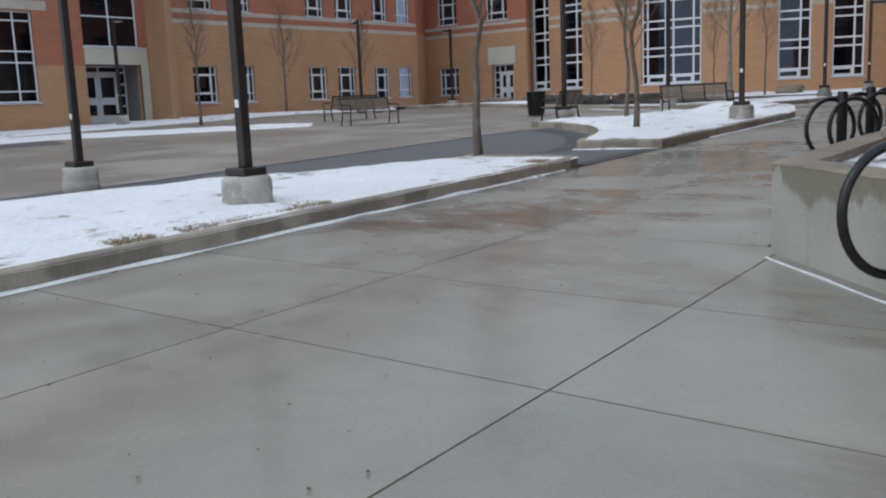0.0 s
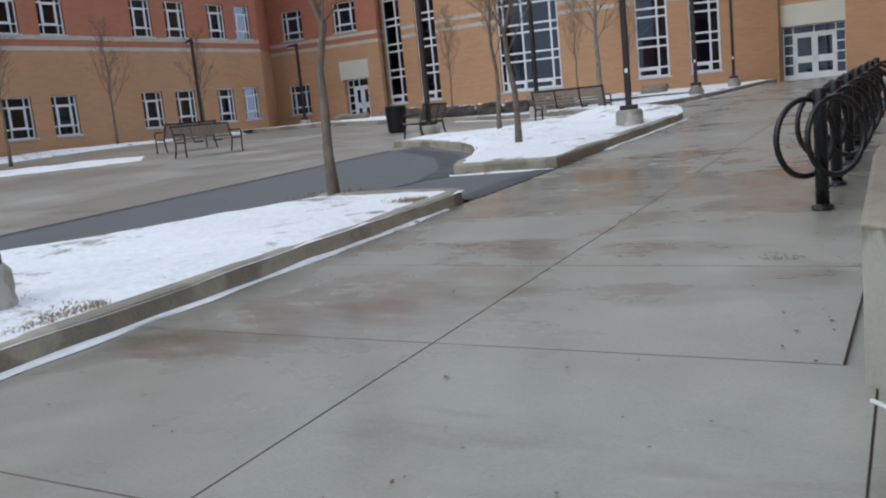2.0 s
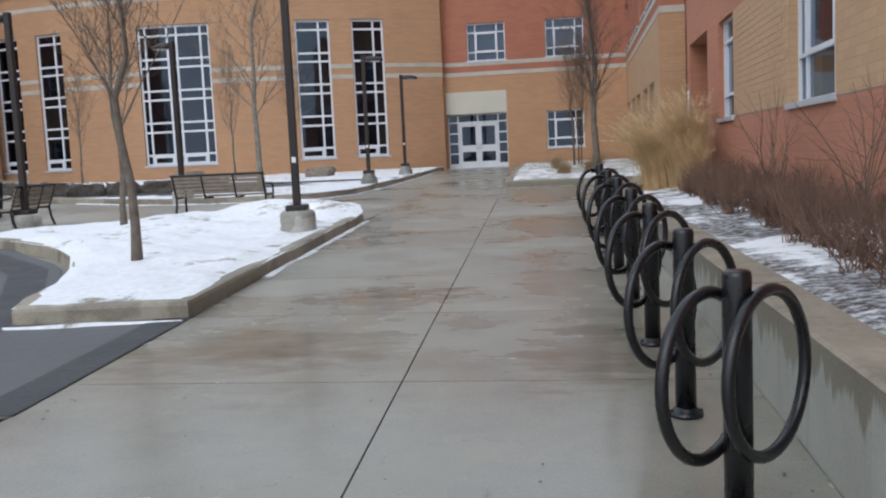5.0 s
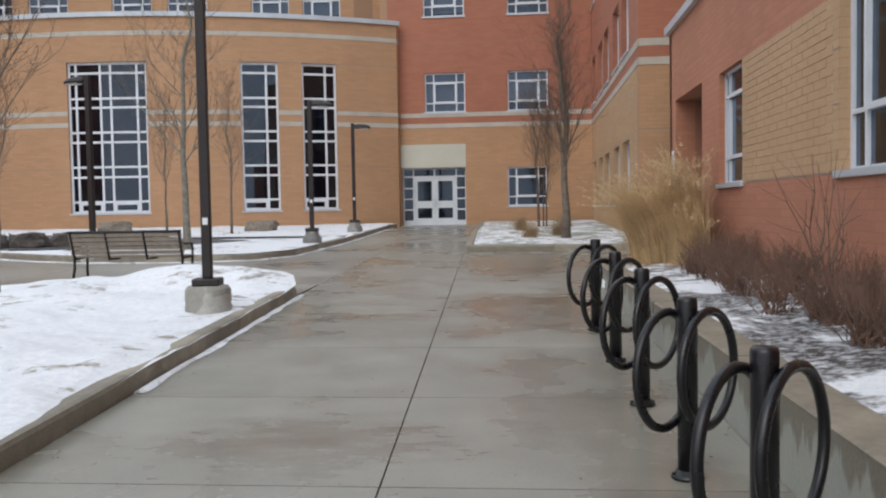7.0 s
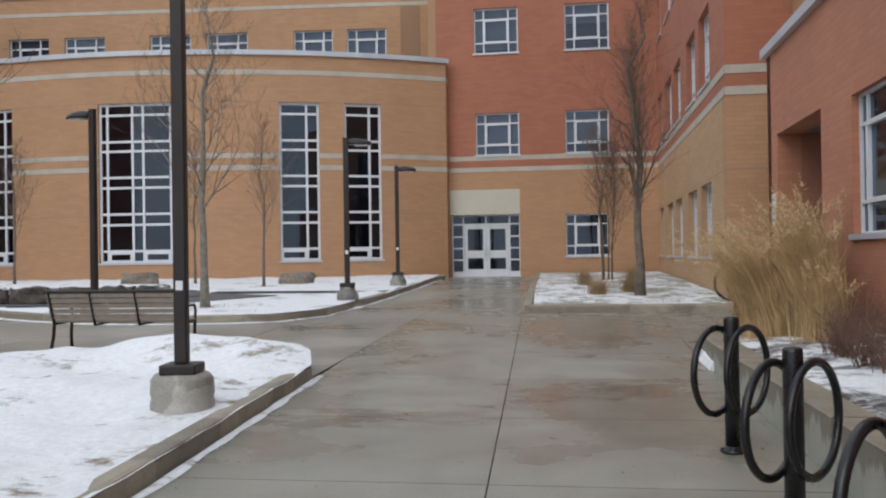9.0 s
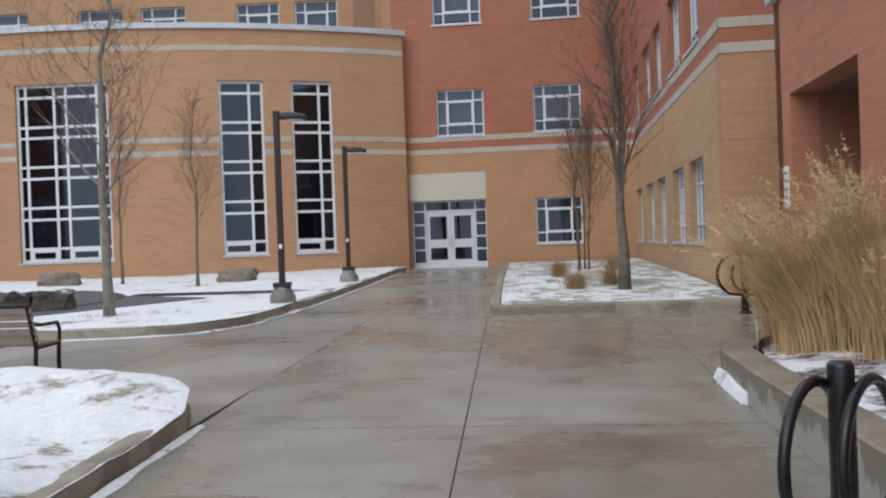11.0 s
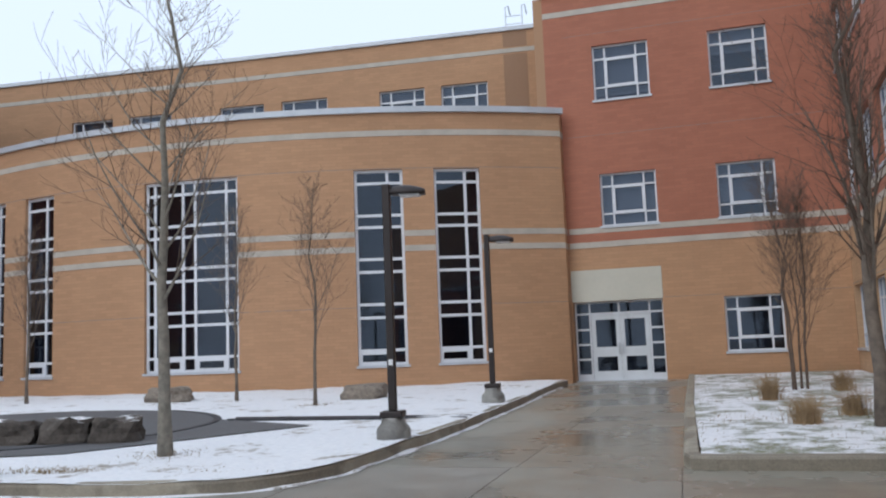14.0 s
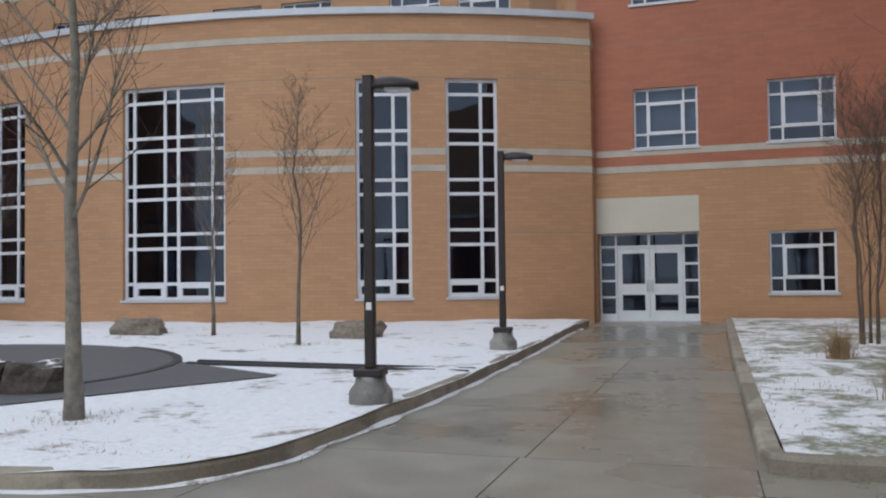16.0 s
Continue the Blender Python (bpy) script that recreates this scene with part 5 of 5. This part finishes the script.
def grass_clump(x, y, z, height, n, lean=(0, 0), plumes=True, wide=0.13):
    ob = thing("ornamental_grass", pose(x, y, z), "dry straw-coloured ornamental grass clump with feathery plumes" if plumes else "low brown clump of dead grass in snow", "grass", "ornamental grasses")
    blades, heads = [], []
    for _ in range(n):
        a, out = rnd.uniform(0, 2 * math.pi), abs(rnd.gauss(0, 0.34 if plumes else 0.75))
        h = height * rnd.uniform(0.5, 1.0)
        p = Vector((rnd.gauss(0, wide), rnd.gauss(0, wide), -0.03))
        dx, dy = math.cos(a) * out + lean[0], math.sin(a) * out + lean[1]
        pts = []
        for i in range(7):
            s = i / 6
            pts.append((p + Vector((dx * s * s * h * 0.75, dy * s * s * h * 0.75, h * (s - 0.27 * (out + 0.2) * s ** 3))), 0.0052 * (1.05 - s)))
        blades.append(pts)
        if plumes and rnd.random() < 0.12 and h > height * 0.75:
            q, d = pts[-1][0], (pts[-1][0] - pts[-2][0]).normalized()
            for _ in range(16):
                w = rnd.random()
                c = q + d * (w * 0.24 - 0.10)
                e = (d * 0.5 + Vector((rnd.gauss(0, 0.5), rnd.gauss(0, 0.5), rnd.gauss(0.05, 0.4)))).normalized()
                heads.append([(c, 0.004), (c + e * 0.04 * (1.2 - w), 0.004), (c + e * 0.065 * (1.2 - w) + Vector((0, 0, -0.012)), 0.0015)])
    ribbons("foliage", blades, M_STRAW if plumes else M_STRAWB, ob)
    if heads:
        ribbons("plume_head", heads, M_PLUME, ob, "pale feathery seed plumes")
    return ob


for x, y, h, n, ln in ((-1.8, 27.2, 1.5, 900, (-0.5, -0.08)), (-1.3, 27.1, 1.75, 900, (-0.3, -0.1)), (-1.15, 27.9, 2.05, 1000, (-0.18, 0.02)), (-1.75, 27.9, 1.55, 900, (-0.5, 0.08)), (-1.35, 26.5, 1.0, 300, (-0.25, -0.2)), (-1.05, 28.4, 1.5, 450, (-0.1, 0.12))):
    grass_clump(x, y, planted(x, y) - 0.03, h, n, ln)
for x, y, h in ((-3.7, 35.95, 0.6), (-3.97, 39.9, 0.7), (-2.96, 37.3, 0.55), (-2.6, 41.6, 0.65)):
    grass_clump(x, y, bed_z(x, y), h, 300, (0, 0), False, 0.08)


def bare_tree(x, y, z, height, r, seed, label, first=0.4, spread=0.52, levels=3, stems=1, count=17, bark=None):
    """A leafless tree: tapered trunk, limbs and fine twigs."""
    rg = random.Random(seed)
    ob = thing("tree", pose(x, y, z), label, "tree", "bare trees")
    trunk, limbs, twigs = bmesh.new(), bmesh.new(), []

    def grow(p, d, length, rad, level):
        pts, rr, q = [p.copy()], [rad], p.copy()
        k = 5 if level < 2 else 3
        for i in range(k):
            d = (d + Vector((rg.gauss(0, 0.09), rg.gauss(0, 0.09), 0.07 + rg.gauss(0, 0.04)))).normalized()
            q = q + d * length / k
            pts.append(q.copy())
            rr.append(max(0.0028, rad * (1 - 0.8 * (i + 1) / k)))
        if level == 1:
            tube(limbs, pts, rr, 5, caps=False)
        else:
            twigs.append(list(zip(pts, rr)))
        if level < levels:
            for i in range(1, len(pts)):
                for _ in range(2 if level == 1 else 2):
                    if rg.random() < 0.85:
                        s = Vector((rg.gauss(0, 1), rg.gauss(0, 1), rg.gauss(0.25, 0.5))).normalized()
                        grow(pts[i], (d * 0.75 + s * 0.75).normalized(), length * rg.uniform(0.32, 0.5), rr[i] * 0.62, level + 1)

    for s in range(stems):
        a0 = 2 * math.pi * s / max(1, stems) + rg.random()
        off = Vector((math.cos(a0), math.sin(a0), 0)) * (0.14 if stems > 1 else 0)
        lean = off * 1.0
        pts, rr = [], []
        n = 9
        hh = height * (1 if stems == 1 else rg.uniform(0.75, 1.0))
        for i in range(n + 1):
            f = i / n
            pts.append(Vector((rg.gauss(0, 0.012) * i, rg.gauss(0, 0.012) * i, hh * f - (0.06 if i == 0 else 0))) + off + lean * f)
            rr.append(r * (1.25 if i == 0 else 1) * (1 - 0.86 * f))
        tube(trunk, pts, rr, 9)
        for c in range(count):
            f = first + (0.97 - first) * c / count
            j = min(n - 1, int(f * n))
            p = pts[j] + (pts[j + 1] - pts[j]) * (f * n - j)
            a = c * 2.4 + rg.uniform(-0.5, 0.5)
            d = Vector((math.cos(a) * spread, math.sin(a) * spread, 1 - 0.35 * spread)).normalized()
            grow(p, d, height * 0.42 * (1.05 - f) * rg.uniform(0.7, 1.15) + 0.25, max(0.005, r * 0.34 * (1.1 - f)), 1)
    part("trunk", trunk, bark or M_BARK, ob, "", True)
    part("crown", limbs, bark or M_BARK, ob)
    if twigs:
        ribbons("twig_canopy", twigs, M_TWIG, ob)
    return ob


YT = "young bare tree with upswept limbs in snow"
bare_tree(-8.55, 14.65, bed_z(-8.55, 14.65), 4.6, 0.068, 3, YT, 0.38)
bare_tree(-8.34, 19.65, bed_z(-8.34, 19.65), 4.3, 0.06, 5, YT, 0.36)
bare_tree(-11.10, 24.60, ground(-11.10, 24.60), 4.6, 0.06, 8, YT, 0.38)
bare_tree(-11.7, 33.2, bed_z(-11.7, 33.2), 6.6, 0.088, 11, "young bare tree with pale lichened bark in snow", 0.30, 0.8, 3, 1, 20, M_PALE)
bare_tree(-13.28, 41.05, bed_z(-13.28, 41.05), 4.9, 0.042, 13, "thin bare sapling in a snowy lawn", 0.3, 0.42)
bare_tree(-16.0, 42.4, bed_z(-16, 42.4), 4.7, 0.042, 17, "thin bare sapling in a snowy lawn", 0.3, 0.42)
bare_tree(-22.1, 42.3, bed_z(-22.1, 42.3), 4.5, 0.045, 19, "thin bare sapling in a snowy lawn", 0.3, 0.42)
bare_tree(-28.3, 24.0, ground(-28, 24), 4.6, 0.055, 23, YT, 0.4)
bare_tree(-31.4, 31.0, bed_z(-31.4, 31), 4.8, 0.055, 29, "bare tree before the west facade", 0.3)
bare_tree(-31.4, 36.0, bed_z(-31.4, 36), 4.4, 0.05, 31, "bare tree before the west facade", 0.3)
bare_tree(-2.82, 35.6, bed_z(-2.82, 35.6), 6.3, 0.105, 37, "bare upright tree by the brick wing", 0.22, 0.15, 3, 1, 28)
bare_tree(-3.3, 42.2, bed_z(-3.3, 42.2), 5.0, 0.026, 41, "bare multi-stemmed shrub tree", 0.2, 0.24, 3, 5, 8, M_TWIG)


def boulder(x, y, z, sx, sy, sz, seed, mat, label, yaw):
    bm = bmesh.new()
    bmesh.ops.create_icosphere(bm, subdivisions=3, radius=1.0)
    for v in bm.verts:
        d = v.co.normalized()
        q = Vector((max(-0.78, min(0.78, d.x)), max(-0.78, min(0.78, d.y)), max(-0.7, min(0.66, d.z)))) * 1.2
        n = noise.noise(d * 1.5 + Vector((seed * 3.1, 0, 0))) * 0.34 + noise.noise(d * 4 + Vector((seed, 5, 0))) * 0.09
        v.co = Vector((q.x * sx, q.y * sy, q.z * sz)) * (1 + n)
    ob = mesh_object("boulder", bm, mat)
    ob.matrix_basis = pose(x, y, z + sz * 0.62, 0, 0, yaw)
    return tagged(ob, label, "boulder", "boulders round the seating circle")


for i, (x, y, w) in enumerate(((-13.6, 34.75, 0.36), (-14.35, 34.6, 0.36), (-15.15, 34.3, 0.42), (-16.0, 33.85, 0.42), (-16.95, 33.6, 0.48), (-18.0, 33.8, 0.5), (-19.1, 34.2, 0.48), (-20.2, 34.9, 0.5))):
    boulder(x, y, bed_z(x, y) - 0.03, w * 1.1, 0.3, 0.27, i + 1, M_ROCKD, "dark split quarry block with snow on its top", 195 if i > 3 else 15)
for i, (x, y, w) in enumerate(((-12.85, 42.75, 0.55), (-17.75, 42.2, 0.55))):
    boulder(x, y, bed_z(x, y) - 0.04, w, 0.36, 0.26, i + 20, M_ROCK, "rough brown quarry boulder on snowy ground", 20 * i)
for i, (x, y, w) in enumerate(((-26.9, 41.2, 0.85), (-25.2, 42.3, 0.8))):
    boulder(x, y, ground(x, y) - 0.02, w, 0.36, 0.3, i + 30, M_ROCK, "long pale quarry stone beside the link door", 25)

# plaque on the brick pier of the porch
sg = thing("wall_sign", Matrix.Identity(4), "small white plaque on a red brick pier", "sign")
part("plate", box(bmesh.new(), NX - 0.022, NX - 0.003, 32.2, 32.45, 2.9, 3.5, 0.003), M_SIGN, sg)
for k in range(4):
    part("text_bar", box(bmesh.new(), NX - 0.0255, NX - 0.0225, 32.24, 32.41 - 0.03 * (k % 2), 3.38 - 0.12 * k, 3.42 - 0.12 * k), M_GREYFR, sg)

# paper litter near the door and dead leaves along the edges
verts, faces = [], []
for n_leaf in range(900):
    side_pick = rnd.random()
    y = rnd.uniform(4, 32)
    if side_pick < 0.5:
        x = planter_x(y) - abs(rnd.gauss(0, 0.18)) - 0.03 if 9.5 < y < 27 else rnd.uniform(-6, -2)
    elif side_pick < 0.8:
        x = kerb_x(y) + abs(rnd.gauss(0, 0.15)) + 0.05
    else:
        x = rnd.uniform(-6.3, -2.8)
    if n_leaf < 60:
        x, y = -2.86 + rnd.gauss(0, 0.10), 11.62 + rnd.gauss(0, 0.05)
    elif n_leaf < 180:
        x, y = -2.75 + abs(rnd.gauss(0, 0.12)), 26.6 + rnd.gauss(0, 0.6)
    s, a = rnd.uniform(0.004, 0.015) if side_pick > 0.2 else rnd.uniform(0.006, 0.02), rnd.uniform(0, 6.28)
    z = ground(x, y) + 0.006
    b = len(verts)
    for k, (du, dv) in enumerate(((-1, 0), (0, -0.6), (1, 0), (0, 0.6))):
        verts.append((x + s * (du * math.cos(a) - dv * math.sin(a)), y + s * (du * math.sin(a) + dv * math.cos(a)), z + rnd.uniform(0, 0.008)))
    faces.append((b, b + 1, b + 2, b + 3))
tagged(from_lists("fallen_leaves", verts, faces, M_LEAF), "small dead leaves and grit on the walk", "leaves", kind="stuff")

# dead grass along the kerbs and round the trees
def tufts(name, spots, label):
    stems = []
    for x, y in spots:
        z = bed_z(x, y)
        a, h = rnd.uniform(0, 6.28), rnd.uniform(0.015, 0.05)
        d = Vector((math.cos(a), math.sin(a), 0)) * h * rnd.uniform(0.3, 1.2)
        p = Vector((x, y, z - 0.02))
        stems.append([(p, 0.0035), (p + d * 0.4 + Vector((0, 0, h)), 0.003), (p + d + Vector((0, 0, h * 1.2)), 0.001)])
    return tagged(ribbons(name, stems, M_STRAWD), label, "grass", kind="stuff")


spots = []
while len(spots) < 2600:
    y = rnd.uniform(5.5, 14)
    if 14.3 < y < 17.8:
        continue
    if noise.noise((0.4, y * 0.8, 2.0)) + 0.5 * noise.noise((3.1, y * 2.4, 2.0)) < 0.08:
        continue
    spots.append((kerb_x(y) - 0.19 - abs(rnd.gauss(0, 0.16)), y))
for tx, ty in ((-8.55, 14.65), (-8.34, 19.65), (-11.7, 33.2), (-7.62, 9.3), (-13.28, 41.05), (-16.0, 42.4)):
    for _ in range(150):
        a, r = rnd.uniform(0, 6.28), abs(rnd.gauss(0.3, 0.2))
        spots.append((tx + r * math.cos(a), ty + r * math.sin(a)))
for _ in range(900):
    spots.append((rnd.gauss(-11.6, 0.9), 31.75 + abs(rnd.gauss(0, 0.22))))
for _ in range(1500):
    y = rnd.uniform(33.5, 46)
    spots.append((-5.2 + rnd.random() * 3.6 - 0.03 * (y - 33), y))
tufts("dead_grass", spots, "short dead straw grass poking through snow along kerbs")

# ---- paving slabs ----
walk_ob = thing("pavement", Matrix.Identity(4), "damp grey concrete walk with brown stains and sawn joints", "pavement", kind="structure")
plaza_ob = thing("pavement_plaza", Matrix.Identity(4), "damp concrete plaza slabs", "pavement", kind="structure")


def slab(parent, corners, mat):
    """One concrete slab with eased edges; corners run round it on plan."""
    bm = bmesh.new()
    c = Vector((sum(p[0] for p in corners) / 4, sum(p[1] for p in corners) / 4))
    rings = []
    for inset, dz in ((0.002, -0.06), (0.002, -0.005), (0.006, 0.0)):
        ringv = []
        for k, p in enumerate(corners):
            d = Vector((c.x - p[0], c.y - p[1]))
            q = Vector(p) + Vector((math.copysign(inset, d.x), math.copysign(inset, d.y)))
            ringv.append(bm.verts.new((q.x, q.y, ground(q.x, q.y) + dz)))
        rings.append(ringv)
    for a, b in zip(rings, rings[1:]):
        for k in range(4):
            bm.faces.new((a[k], a[(k + 1) % 4], b[(k + 1) % 4], b[k])).material_index = 1
    bm.faces.new(rings[-1])
    bm.faces.ensure_lookup_table()
    bmesh.ops.recalc_face_normals(bm, faces=list(bm.faces))
    bm.faces.ensure_lookup_table()
    if bm.faces[-1].normal.z < 0:
        bmesh.ops.reverse_faces(bm, faces=list(bm.faces))
    part("slab", bm, [mat, M_JOINT], parent)


ROWS_Y = [-9.5, -7.6, -5.7, -3.8, -1.9, 0.2, 2.2, 4.25, 6.25, 7.75, 9.6, 11.4, 13.5, 15.4, 17.45, 19.4, 21.4, 23.4, 25.4, 27.4]
right_x = lambda y: -1.75 - 0.041 * y
for y0, y1 in zip(ROWS_Y, ROWS_Y[1:]):
    edge = (planter_x if y0 > 9 else right_x)
    lines = [kerb_x, joint_x, edge]
    for f, g in zip(lines, lines[1:]):
        slab(walk_ob, [(f(y0), y0), (g(y0), y0), (g(y1), y1), (f(y1), y1)], M_CONC)
    if y0 < 9:
        slab(walk_ob, [(right_x(y0), y0), (1.2, y0), (1.2, y1), (right_x(y1), y1)], M_CONC)
CROSS_Y = [27.4, 29.3, 31.2, 33.15]
CROSS_X = [lambda y: -7.1, joint_x, lambda y: planter_x(27.4), lambda y: -0.75]
for y0, y1 in zip(CROSS_Y, CROSS_Y[1:]):
    for x0, x1 in zip(CROSS_X, CROSS_X[1:]):
        slab(walk_ob, [(x0(y0), y0), (x1(y0), y0), (x1(y1), y1), (x0(y1), y1)], M_CONC)
DOOR_Y = [33.15, 35.7, 38.3, 40.9, 43.5, 46.1, 48.6, 50.9]
for y0, y1 in zip(DOOR_Y, DOOR_Y[1:]):
    for x0, x1 in ((-9.0, -7.05), (-7.05, -4.95)):
        slab(walk_ob, [(x0, y0), (x1, y0), (x1, y1), (x0, y1)], M_CONC)
for i in range(9):
    for j in range(12):
        x0, y0 = -12.75 - 2.3 * (i + 1), 8.0 + 2.3 * j
        slab(plaza_ob, [(x0, y0), (x0 + 2.3, y0), (x0 + 2.3, y0 + 2.3), (x0, y0 + 2.3)], M_PLAZA)
for i, (x0, x1) in enumerate(((-9.2, -7.1), (-11.0, -9.2), (-12.75, -11.0))):
    for y0, y1 in ((23.4, 25.4), (25.4, 26.3), (26.3, 27.4), (27.4, 29.3), (29.3, 31.2), (31.2, 33.15)):
        if y0 > 25 or (x0 < -12 and y0 > 24):
            slab(plaza_ob, [(x0, y0), (x1, y0), (x1, y1), (x0, y1)], M_PLAZA)

# ---- bricks of the tan inset beside the racks ----
brick_me = None
ROW_H, BR_L = 0.098, 0.405
for j in range(18):
    z = 2.69 + ROW_H * j
    off = 0.0 if j % 2 else BR_L / 2
    y = 26.17 - off
    k = 0
    while y - BR_L + 0.008 > 22.16:
        if brick_me is None:
            bm = box(bmesh.new(), -0.012, 0.0, -BR_L + 0.008, 0.0, 0.0, ROW_H - 0.009, 0.003)
            first = part("brick", bm, M_TANL, near_wall)
            uvl = first.data.uv_layers.new(name="UVMap")
            for lp in first.data.loops:
                c = first.data.vertices[lp.vertex_index].co
                uvl.data[lp.index].uv = (0.2 + c.y * 0.5, 0.05 + c.z * 0.4)
            brick_me = first.data
            ob = first
        else:
            ob = new("brick", brick_me)
            ob.parent = near_wall
        ob.location = (NX + 0.006 + rnd.uniform(-0.001, 0.001), y, z)
        y -= BR_L
